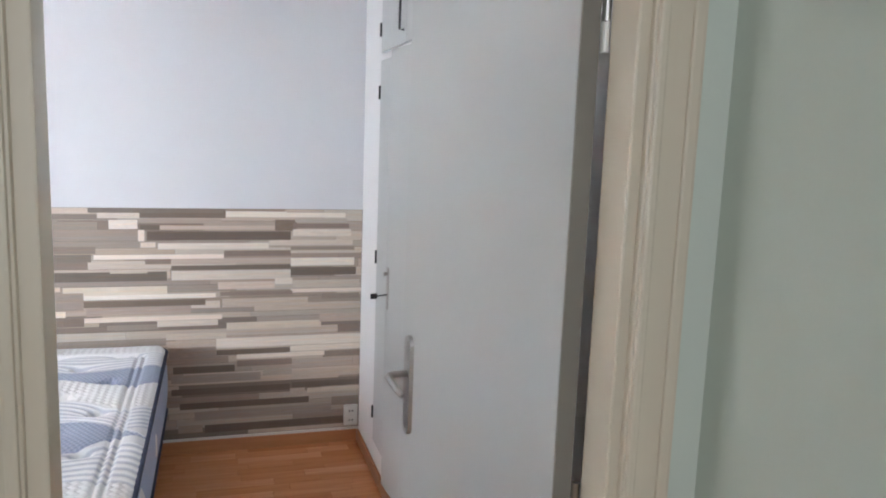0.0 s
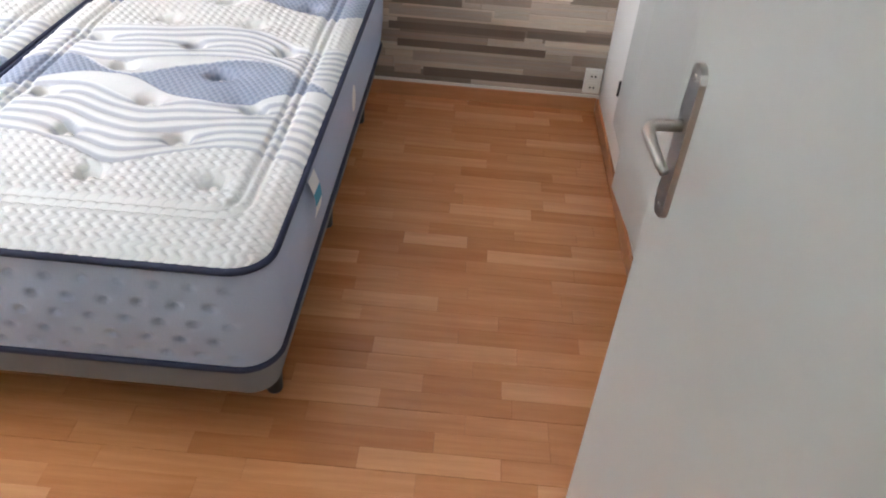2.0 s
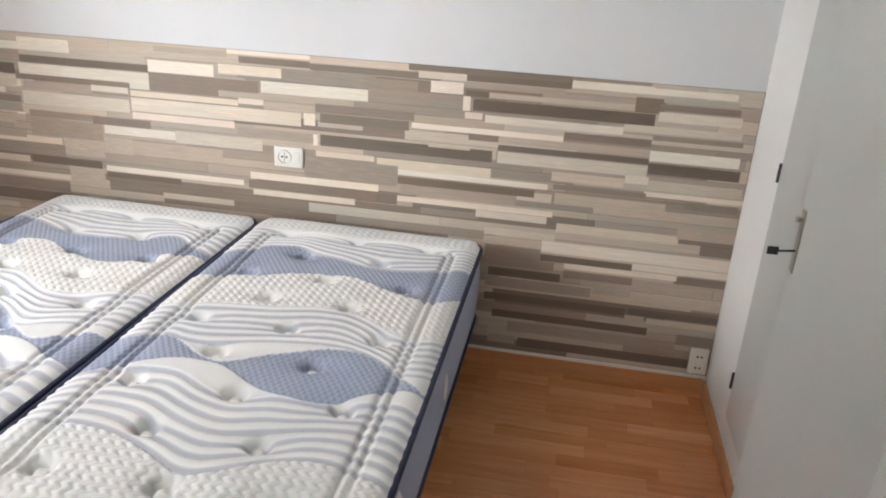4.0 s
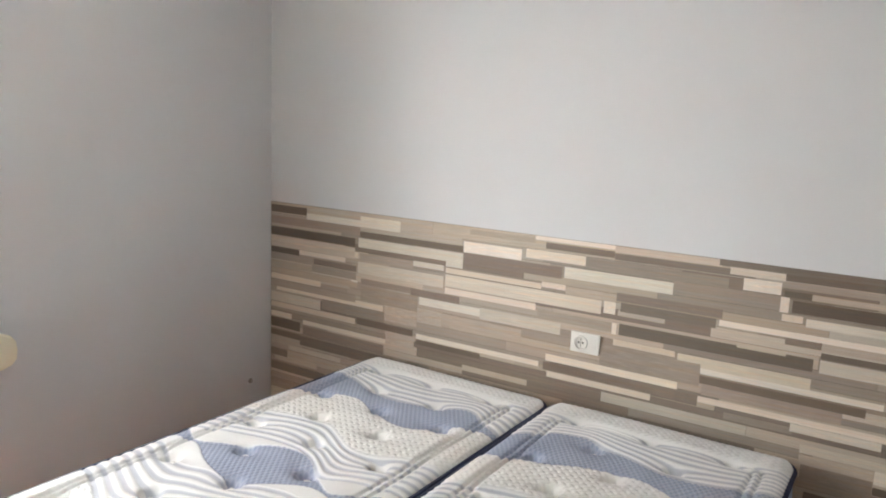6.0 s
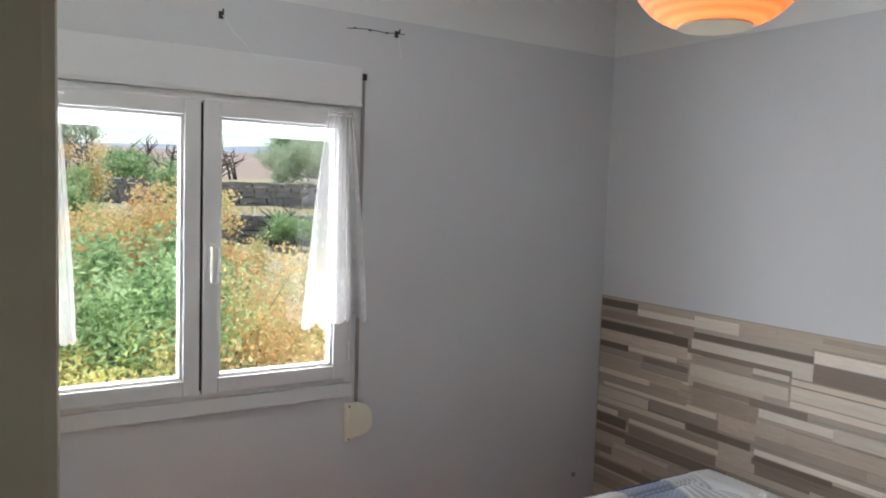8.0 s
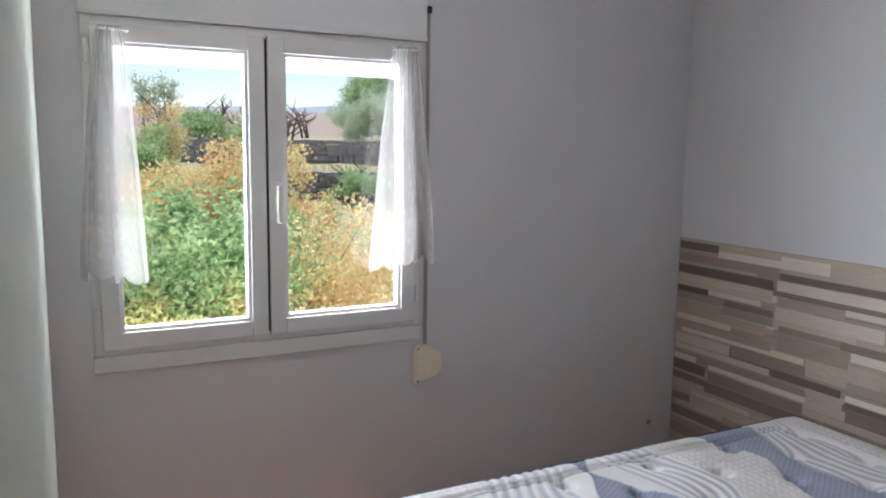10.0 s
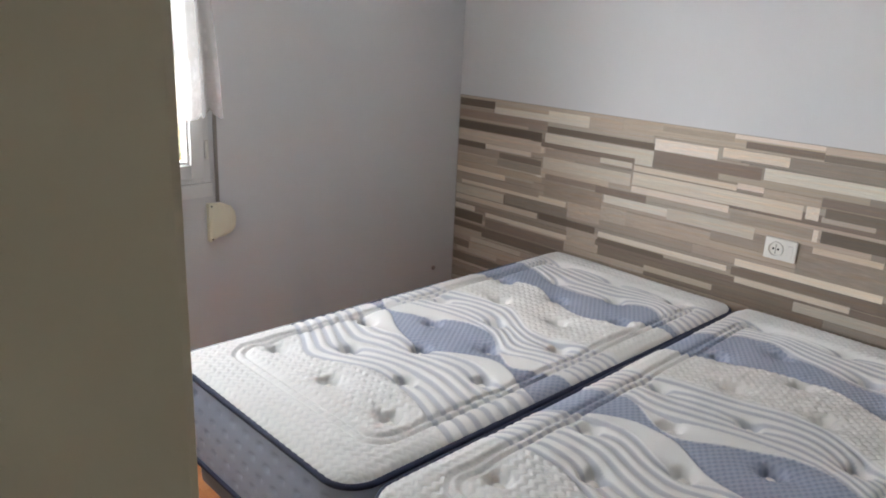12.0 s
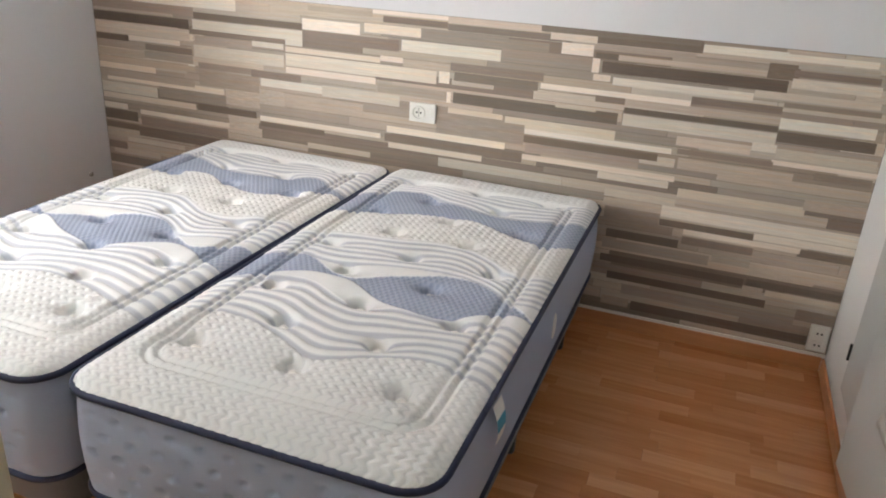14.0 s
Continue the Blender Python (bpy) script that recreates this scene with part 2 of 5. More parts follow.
def lathe(profile, segs=24, axis="Z"):
    """A turned shape from (radius, height) pairs."""
    bm = bmesh.new()
    rings = []
    for r, h in profile:
        ring = []
        for k in range(segs):
            a = 2 * math.pi * k / segs
            p = Vector((r * math.cos(a), r * math.sin(a), h))
            if axis == "X":
                p = Vector((p.z, p.x, p.y))
            elif axis == "Y":
                p = Vector((p.x, p.z, p.y))
            ring.append(bm.verts.new(p))
        rings.append(ring)
    for a, b in zip(rings, rings[1:]):
        for k in range(segs):
            bm.faces.new((a[k], a[(k + 1) % segs], b[(k + 1) % segs], b[k]))
    if profile[0][0] > 1e-4:
        bm.faces.new(rings[0][::-1])
    if profile[-1][0] > 1e-4:
        bm.faces.new(rings[-1])
    bmesh.ops.recalc_face_normals(bm, faces=bm.faces)
    return bm


def part(name, bm, material, parent, label="", smooth=False):
    me = mesh_of(name, bm, *(material if isinstance(material, (list, tuple)) else [material]), smooth=smooth)
    ob = new(name, me)
    ob.parent = parent
    if label:
        ob["label"] = label
    return ob


def thing(name, label, category, group="", at=(0, 0, 0), turn=0):
    ob = new(name)
    ob.empty_display_size = 0.1
    ob.matrix_basis = pose(*at, 0, 0, turn)
    return tagged(ob, label, category, group)


def setting(name, bm, material, label, category, smooth=False):
    ob = new(name, mesh_of(name, bm, *(material if isinstance(material, (list, tuple)) else [material]), smooth=smooth))
    return tagged(ob, label, category, kind="structure")


# ---- structure ----
floor = setting("floor", box(-3.9, 0.7, -5.6, 0.2, -0.2, -0.009), M_SUBFLOOR, "orange-brown laminate parquet floor laid in short strips", "floor")
ceiling = setting("ceiling", box(-3.9, 0.7, -5.6, 0.2, CEIL, CEIL + 0.15), M_CEIL, "plain white painted ceiling", "ceiling")

north = setting("wall_north", box(-3.9, 0.7, 0.0, 0.2, -0.2, PAINT), M_WALL_GREY, "pale grey painted wall above driftwood wallpaper", "wall")
band_n = setting("wall_north_top", box(-3.9, 0.7, -0.001, 0.2, PAINT, CEIL), M_WALL_WHITE, "white painted band along the wall top", "wall")

# window wall with its opening
WY0, WY1, WZ0, WZ1 = -2.725, -1.475, 0.955, 2.125
bm = bmesh.new()
box_bm(bm, WX - 0.15, WX, WY1, 0.0, -0.2, PAINT)
box_bm(bm, WX - 0.15, WX, -5.6, WY0, -0.2, PAINT)
box_bm(bm, WX - 0.15, WX, WY0, WY1, -0.2, WZ0)
box_bm(bm, WX - 0.15, WX, WY0, WY1, WZ1, PAINT)
west = setting("wall_west", bm, M_WALL_GREY, "pale grey painted wall around the window", "wall")
band_w = setting("wall_west_top", box(WX - 0.15, WX + 0.001, -5.6, 0, PAINT, CEIL), M_WALL_WHITE, "white painted band along the wall top", "wall")

# door wall with its opening, hall walls
bm = bmesh.new()
box_bm(bm, -3.615, DL, HY, SY, -0.2, CEIL)
box_bm(bm, DR, 0.0, HY, SY, -0.2, CEIL)
box_bm(bm, DL, DR, HY, SY, DOOR_H + 0.03, CEIL)
south = setting("wall_south", bm, [M_HALL], "painted wall that holds the bedroom doorway", "wall")
hall_r = setting("wall_hall_right", box(0.0, 0.13, -5.6, HY, -0.2, CEIL), M_HALL, "pale green painted hall wall", "wall")
hall_l = setting("wall_hall_left", box(-1.75, -1.6, -5.6, HY, -0.2, CEIL), M_HALL, "pale green painted hall wall", "wall")
hall_b = setting("wall_hall_back", box(-3.9, 0.7, -5.75, -5.6, -0.2, CEIL), M_HALL, "pale green painted hall wall", "wall")

# closet wall
CY0, CY1, CZ0, CZ1 = -1.60, -0.495, 0.21, 1.975
UZ0, UZ1 = 2.03, 2.55
bm = bmesh.new()
box_bm(bm, 0.0, 0.12, CY1, 0.0, -0.2, CEIL)
box_bm(bm, 0.0, 0.12, HY, CY0, -0.2, CEIL)
box_bm(bm, 0.0, 0.12, CY0, CY1, -0.2, CZ0)
box_bm(bm, 0.0, 0.12, CY0, CY1, CZ1, UZ0)
box_bm(bm, 0.0, 0.12, CY0, CY1, UZ1, CEIL)
east = setting("wall_east", bm, M_WALL_WHITE, "white painted wall around the built-in closet", "wall")
setting("wall_closet_back", box(0.60, 0.70, SY, 0.0, -0.2, CEIL), M_WALL_WHITE, "plain closet back wall", "wall")

# ---- door frame and door ----
frame_th = thing("door_frame", "cream gloss painted wooden door frame with moulded casing", "door frame")
part("left_jamb", box(DL, DL + 0.035, HY - 0.005, SY + 0.005, 0, DOOR_H, 0.004), M_JAMB, frame_th)
part("right_jamb", box(DR - 0.03, DR, HY - 0.005, SY + 0.012, 0, DOOR_H, 0.004), M_JAMB, frame_th)
part("head_jamb", box(DL + 0.036, DR - 0.031, HY - 0.005, SY + 0.008, DOOR_H - 0.03, DOOR_H, 0.004), M_JAMB, frame_th)


def casing(x0, x1, y_face, sgn, z1):
    bm = bmesh.new()
    t = 0.016
    box_bm(bm, min(x0, x1), max(x0, x1), min(y_face, y_face + sgn * t), max(y_face, y_face + sgn * t), 0, z1, 0.004)
    w = x1 - x0
    for f0, f1, tt in ((0.05, 0.25, 0.024), (0.7, 0.95, 0.021)):
        a, b2 = x0 + w * f0, x0 + w * f1
        box_bm(bm, min(a, b2), max(a, b2), min(y_face, y_face + sgn * tt), max(y_face, y_face + sgn * tt), 0.002, z1 - 0.004, 0.005)
    return bm


part("casing", casing(DL + 0.01, DL - 0.075, HY - 0.0005, -1, DOOR_H + 0.06), M_JAMB, frame_th)
part("casing", casing(DR - 0.01, DR + 0.075, HY - 0.0005, -1, DOOR_H + 0.06), M_JAMB, frame_th)
part("casing", box(DL - 0.075, DR + 0.075, HY - 0.0175, HY - 0.0005, DOOR_H + 0.061, DOOR_H + 0.14, 0.004), M_JAMB, frame_th)
part("strike_plate", box(DL + 0.034, DL + 0.0365, SY - 0.016, SY + 0.006, 1.045, 1.105), M_DARK, frame_th, "dark worn metal strike plate")

HINGE = (-0.214, -2.846)
DOOR_W = 0.725
door = thing("door_1", "grey gloss painted flush door standing open into the bedroom", "door", at=(*HINGE, 0.012), turn=6.4)
# local: the leaf runs along +y from the hinge; its hall face looks to -x
part("leaf", box(0.002, 0.038, 0.003, DOOR_W, 0, DOOR_H - 0.05, 0.003), M_DOOR, door)
part("hinge_edge", box(0.0035, 0.0365, 0.0, 0.0035, 0.002, DOOR_H - 0.052), M_DOOR_EDGE, door, "bare olive-brown hinge edge")


def lever_set(parent, side, y, z):
    """Long back plate and lever; side -1: on the -x face."""
    f = 0.002 if side < 0 else 0.038
    bm = bmesh.new()
    w, h, n = 0.022, 0.125, 10
    loop = [(w * math.cos(math.pi * k / n), h - w + w * math.sin(math.pi * k / n)) for k in range(n + 1)]
    loop += [(-a, -b) for a, b in loop]
    lo = [bm.verts.new((f, y + a, z + b)) for a, b in loop]
    hi = [bm.verts.new((f + side * 0.009, y + a * 0.9, z + b * 0.99)) for a, b in loop]
    for k in range(len(loop)):
        j = (k + 1) % len(loop)
        bm.faces.new((lo[k], lo[j], hi[j], hi[k]))
    bm.faces.new(hi)
    bmesh.ops.recalc_face_normals(bm, faces=bm.faces)
    plate = part("back_plate", bm, M_STEEL, parent, "brushed steel back plate")
    for dz in (0.105, -0.105):
        part("screw", lathe([(0.0045, 0), (0.0045, 0.0015), (0.002, 0.002)], 12, "X") if side > 0 else lathe([(0.0045, 0), (0.0045, -0.0015), (0.002, -0.002)], 12, "X"), M_STEEL, plate).matrix_basis = pose(f + side * 0.009, y, z + dz)
    c = f + side * 0.009
    pts = [(c, y, z + 0.03), (c + side * 0.036, y, z + 0.03), (c + side * 0.047, y - 0.006, z + 0.03), (c + side * 0.053, y - 0.018, z + 0.029), (c + side * 0.052, y - 0.045, z + 0.022), (c + side * 0.049, y - 0.074, z + 0.014), (c + side * 0.046, y - 0.092, z + 0.010)]
    bm = tube(pts, [0.0085, 0.0085, 0.009, 0.0095, 0.0085, 0.0075, 0.007], 14)
    part("lever", bm, M_STEEL, parent, "brushed steel lever handle", smooth=True)


lever_set(door, -1, DOOR_W - 0.06, 1.045)
lever_set(door, 1, DOOR_W - 0.06, 1.045)
for z in (0.25, 1.0, 1.78):
    part("hinge", tube([(0.044, -0.003, z), (0.044, -0.003, z + 0.045)], 0.0065, 10), M_WHITE_PL, door, "white painted lower hinge barrel")
    part("hinge", tube([(0.044, -0.003, z + 0.046), (0.044, -0.003, z + 0.09)], 0.0065, 10), M_STEEL, door, "dull steel upper hinge barrel")


# ---- closet doors ----
closet = thing("closet", "grey painted built-in closet with four doors, one ajar", "closet")


def closet_leaf(y0, y1, z0, z1, hinge_y, swing):
    leaf = part("closet_door", box(-0.018, 0.0, y0 - hinge_y, y1 - hinge_y, z0, z1, 0.002), M_DOOR, closet)
    leaf.matrix_basis = pose(-0.002, hinge_y, 0, 0, 0, swing)
    s = 1 if y1 > hinge_y + 0.1 else -1
    for z in (z0 + 0.14, (z0 + z1) / 2, z1 - 0.14) if z1 - z0 > 1 else (z0 + 0.1, z1 - 0.1):
        part("hinge", tube([(-0.02, -s * 0.004, z - 0.03), (-0.02, -s * 0.004, z + 0.03)], 0.006, 8), M_DARK, leaf)
    return leaf


CM = -0.945
closet_leaf(CM + 0.002, CY1 + 0.015, CZ0 - 0.01, CZ1 + 0.01, CY1 + 0.015, 0)
ajar = closet_leaf(CY0 - 0.015, CM - 0.002, CZ0 - 0.01, CZ1 + 0.01, CY0 - 0.015, 5)
upper = closet_leaf(CM + 0.002, CY1 + 0.015, UZ0 - 0.01, UZ1 + 0.01, CY1 + 0.015, 0)
closet_leaf(CY0 - 0.015, CM - 0.002, UZ0 - 0.01, UZ1 + 0.01, CY0 - 0.015, 0)
# lock plate and key on the leaf that stands ajar
ly = CM - (CY0 - 0.015) - 0.03
part("lock_plate", box(-0.0205, -0.018, ly - 0.012, ly + 0.012, 0.96, 1.13, 0.001), M_STEEL, ajar, "worn steel lock plate")
bm = tube([(-0.020, ly, 1.02), (-0.062, ly + 0.004, 1.015)], 0.003, 8)
box_bm(bm, -0.088, -0.06, ly + 0.002, ly + 0.007, 1.004, 1.026, 0.002)
part("key", bm, M_DARK, ajar, "dark metal key in the lock")
bm = tube([(-0.020, ly, 1.105), (-0.036, ly, 1.105)], [0.005, 0.009], 10)
part("knob", bm, M_STEEL, ajar)
uy = CM + 0.04 - (CY1 + 0.015)
bm = tube([(-0.018, uy, UZ0 + 0.04), (-0.036, uy, UZ0 + 0.04), (-0.036, uy, UZ0 + 0.2), (-0.018, uy, UZ0 + 0.2)], 0.005, 8)
part("pull", bm, M_DARK, upper, "dark metal pull")

# ---- window ----
window = thing("window_1", "white plastic two-sash window, closed, with roller shutter box", "window")
FX = WX + 0.010


def ring(y0, y1, z0, z1, w, x0, x1, bevel=0.004, foot=None):
    bm = bmesh.new()
    f = foot or w
    box_bm(bm, x0, x1, y0, y0 + w, z0, z1, bevel)
    box_bm(bm, x0, x1, y1 - w, y1, z0, z1, bevel)
    box_bm(bm, x0, x1, y0 + w, y1 - w, z0, z0 + f, bevel)
    box_bm(bm, x0, x1, y0 + w, y1 - w, z1 - w, z1, bevel)
    return bm


part("window_frame", ring(WY0, WY1, WZ0, WZ1 - 0.005, 0.035, WX - 0.06, FX), M_PVC, window)
WM = -2.112
for k, (a, b) in enumerate(((WY0 + 0.028, WM - 0.005), (WM + 0.005, WY1 - 0.028))):
    sash = part("sash", ring(a, b, WZ0 + 0.022, WZ1 - 0.03, 0.060, WX - 0.045, FX + 0.014), M_PVC, window)
    part("glazing_bead", ring(a + 0.061, b - 0.061, WZ0 + 0.083, WZ1 - 0.091, 0.012, WX - 0.03, FX + 0.002, 0.003), M_PVC, sash)
    part("pane", box(WX - 0.024, WX - 0.020, a + 0.0735, b - 0.0735, WZ0 + 0.0955, WZ1 - 0.1035), M_GLASS, sash).visible_shadow = False
    hy = a - 0.012 if k == 0 else b + 0.012
    for hz in (WZ0 + 0.10, WZ1 - 0.16):
        part("hinge", tube([(FX + 0.008, hy, hz), (FX + 0.008, hy, hz + 0.075)], 0.008, 10), M_WHITE_PL, sash)
# black strip put in for the dark line of the gap between the sashes
part("meeting_gap", box(WX - 0.03, FX + 0.004, WM - 0.0048, WM + 0.0048, WZ0 + 0.036, WZ1 - 0.042), M_RUBBER, window, "black strip filling the gap between the sashes")
bm = box(0.0, 0.010, -0.013, 0.013, -0.06, 0.06, 0.004)
box_bm(bm, 0.010, 0.045, -0.009, 0.009, 0.024, 0.042, 0.003)
box_bm(bm, 0.036, 0.056, -0.014, 0.014, -0.095, 0.046, 0.009, 3)
part("handle", bm, M_WHITE_PL, window).matrix_basis = pose(FX + 0.0135, WM + 0.036, 1.505)
part("sill_board", box(WX - 0.01, WX + 0.016, WY0 - 0.005, WY1 + 0.005, 0.895, WZ0 - 0.001, 0.003), M_PVC, window)
shut = part("shutter_box", box(WX - 0.01, WX + 0.018, WY0 - 0.005, WY1 + 0.02, WZ1, 2.285, 0.003), M_BOX, window, "painted shutter box cover")
part("cover_rail", box(WX - 0.005, WX + 0.024, WY0 - 0.005, WY1 + 0.02, WZ1 - 0.004, WZ1 + 0.014, 0.003), M_PVC, window)
for k in range(3):
    part("shutter_slat", box(WX - 0.115, WX - 0.103, WY0 - 0.0, WY1, WZ1 - 0.065 - 0.04 * k, WZ1 - 0.028 - 0.04 * k, 0.004), M_PVC, window, "white lowered shutter slat")
setting("window_reveal", ring(WY0 - 0.002, WY1 + 0.002, WZ0 - 0.002, WZ1 + 0.002, 0.004, WX - 0.155, WX - 0.061, 0), M_PVC, "white outer window reveal", "window reveal")

strap = thing("shutter_strap", "grey-brown woven roller shutter strap with cream winder", "shutter strap")
part("band", box(WX + 0.004, WX + 0.0065, -1.452, -1.436, 0.865, 2.235), M_GREYSTRAP, strap)
part("guide", box(WX + 0.0, WX + 0.016, -1.456, -1.432, 2.235, 2.262, 0.003), M_DARK, strap)
bm = bmesh.new()
pro = [(-1.495, 0.70), (-1.495, 0.865), (-1.43, 0.86), (-1.395, 0.845), (-1.377, 0.82), (-1.372, 0.785), (-1.377, 0.75), (-1.395, 0.73), (-1.43, 0.718), (-1.455, 0.716)]
lo = [bm.verts.new((WX, y, z)) for y, z in pro]
hi = [bm.verts.new((WX + 0.032, y, z)) for y, z in pro]
bm.faces.new(hi)
for k in range(len(pro)):
    j = (k + 1) % len(pro)
    bm.faces.new((lo[k], lo[j], hi[j], hi[k]))
bmesh.ops.recalc_face_normals(bm, faces=bm.faces)
bmesh.ops.bevel(bm, geom=[e for e in bm.edges if all(abs(v.co.x - WX - 0.032) < 1e-4 for v in e.verts)], offset=0.006, segments=3, affect="EDGES")
wnd = part("winder", bm, M_CREAM, strap, "aged cream plastic strap winder")
for z in (0.712, 0.855):
    part("screw", lathe([(0.004, 0), (0.004, 0.0015), (0.0015, 0.0022)], 10, "X"), M_DARK, wnd).matrix_basis = pose(WX + 0.032, -1.487, z)


# ---- curtains ----
def lace_material():
    """Sheer net with rows of woven sprigs and a denser hem."""
    m, N, L, b = nodes_of("white_lace")
    at = N.new("ShaderNodeAttribute")
    at.attribute_name = "cloth"
    w1 = N.new("ShaderNodeTexVoronoi")
    w1.inputs["Scale"].default_value = 17
    w1.inputs["Randomness"].default_value = 0.35
    L.new(at.outputs["Vector"], w1.inputs["Vector"])
    sprig = ramp(N, L, w1.outputs["Distance"], [(0.16, (1, 1, 1)), (0.30, (0, 0, 0))])
    sep = N.new("ShaderNodeSeparateXYZ")
    L.new(at.outputs["Vector"], sep.inputs[0])
    hem = ramp(N, L, sep.outputs[1], [(0.64, (0, 0, 0)), (0.70, (1, 1, 1))])
    petals = noise_tex(N, L, at.outputs["Vector"], 55, 3)
    hem = math_node(N, L, "MULTIPLY", hem, petals)
    dens = math_node(N, L, "MULTIPLY_ADD", sprig, 0.06, 0.42)
    dens = math_node(N, L, "MULTIPLY_ADD", hem, 0.20, dens)
    tr = N.new("ShaderNodeBsdfTransparent")
    df = N.new("ShaderNodeBsdfDiffuse")
    tl = N.new("ShaderNodeBsdfTranslucent")
    for n in (df, tl):
        n.inputs["Color"].default_value = (0.56, 0.545, 0.54, 1)
    m1 = N.new("ShaderNodeMixShader")
    m1.inputs[0].default_value = 0.26
    L.new(df.outputs[0], m1.inputs[1])
    L.new(tl.outputs[0], m1.inputs[2])
    m2 = N.new("ShaderNodeMixShader")
    L.new(dens, m2.inputs[0])
    L.new(tr.outputs[0], m2.inputs[1])
    L.new(m1.outputs[0], m2.inputs[2])
    L.new(m2.outputs[0], N["Material Output"].inputs["Surface"])
    return m


M_LACE = lace_material()


def curtain(top_y, top_w, bot_y, bot_w, z_top, z_bot, x, seed):
    """A short gathered net: tight on its rod, falling in soft flutes to a deeply scalloped hem."""
    th = thing("curtain", "short gathered white lace net curtain on a sash rod", "curtain", "lace curtains")
    rnd = random.Random(seed)
    nu, nv = 110, 60
    ph = [rnd.uniform(0, 6.28) for _ in range(5)]
    verts, faces, uvs = [], [], []
    for j in range(nv + 1):
        f = j / nv
        k = 0.62 * f ** 0.55 + 0.38 * f
        w = top_w + (bot_w - top_w) * k
        c = top_y + (bot_y - top_y) * k
        for i in range(nu + 1):
            u = i / nu
            gather = math.sin(u * 58 + ph[0]) * 0.004 * (1 - f) ** 2
            flute = math.sin(u * 17 + ph[1] + 0.9 * math.sin(2.2 * f + ph[2])) * (0.006 + 0.016 * f) + math.sin(u * 8.3 + ph[3]) * 0.012 * f
            scallop = -0.030 * abs(math.sin(u * math.pi * 4.5 + 0.3)) ** 0.7 * f ** 10 + 0.014 * f ** 4 * math.sin(u * 5 + ph[4])
            verts.append((x + 0.012 + gather + flute + 0.028 * f * math.sin(f * 2.4), c + (u - 0.5) * w + 0.010 * f * math.sin(u * 17 + ph[1] + 1.2), z_top + (z_bot - z_top) * f + scallop))
            uvs.append((u * 0.62, f * 0.86))
    for j in range(nv):
        for i in range(nu):
            a = j * (nu + 1) + i
            faces.append((a, a + 1, a + nu + 2, a + nu + 1))
    me = bpy.data.meshes.new("net")
    me.from_pydata(verts, [], faces)
    cloth = me.attributes.new("cloth", "FLOAT_VECTOR", "POINT")
    cloth.data.foreach_set("vector", [k for a, b in uvs for k in (a, b, 0.0)])
    me.materials.append(M_LACE)
    for p in me.polygons:
        p.use_smooth = True
    ob = new("net", me)
    ob.parent = th
    part("rod", tube([(x + 0.012, top_y - 0.06, z_top - 0.012), (x + 0.012, top_y + 0.06, z_top - 0.012)], 0.004, 8), M_WHITE_PL, th)
    for s in (-0.055, 0.055):
        part("rod_hook", box(x - 0.022, x + 0.012, top_y + s - 0.004, top_y + s + 0.004, z_top - 0.017, z_top - 0.007), M_WHITE_PL, th)


curtain(-1.556, 0.085, -1.580, 0.275, 2.092, 1.245, WX + 0.032, 3)
curtain(-2.637, 0.070, -2.652, 0.235, 2.085, 1.255, WX + 0.032, 8)


# ---- beds ----
MW, ML, ZT = 0.925, 1.935, 0.607
HW, HL, CR = MW / 2, ML / 2, 0.09


def rounded(x, y, hw=HW, hl=HL, r=CR):
    """Bend the corner squares of a rectangle into quarter discs."""
    dx, dy = max(0.0, (abs(x) - hw + r) / r), max(0.0, (abs(y) - hl + r) / r)
    if dx > 0 and dy > 0:
        return (math.copysign(hw - r + r * dx * math.sqrt(1 - dy * dy / 2), x), math.copysign(hl - r + r * dy * math.sqrt(1 - dx * dx / 2), y))
    return x, y


def outline(hw, hl, r, step=0.02):
    """Points round a rounded rectangle, anticlockwise, with outward normals."""
    pts = []
    for cx, cy, a0 in ((hw - r, hl - r, 0), (-hw + r, hl - r, 90), (-hw + r, -hl + r, 180), (hw - r, -hl + r, 270)):
        for k in range(9):
            a = radians(a0 + 90 * k / 8)
            pts.append(((cx + r * math.cos(a), cy + r * math.sin(a)), (math.cos(a), math.sin(a))))
    out = []
    for i, (p, n) in enumerate(pts):
        q, m = pts[(i + 1) % len(pts)]
        d = math.dist(p, q)
        k = max(1, int(d / step))
        for s in range(k):
            f = s / k
            out.append(((p[0] + (q[0] - p[0]) * f, p[1] + (q[1] - p[1]) * f), (n[0] + (m[0] - n[0]) * f, n[1] + (m[1] - n[1]) * f)))
    return out


def tuft_spots():
    spots = []
    for r in range(9):
        v = 0.285 + 0.1835 * r
        for u in ((0.165, 0.450, 0.735) if r % 2 == 0 else (0.310, 0.590)):
            spots.append((u - HW, v - HL))
    return spots


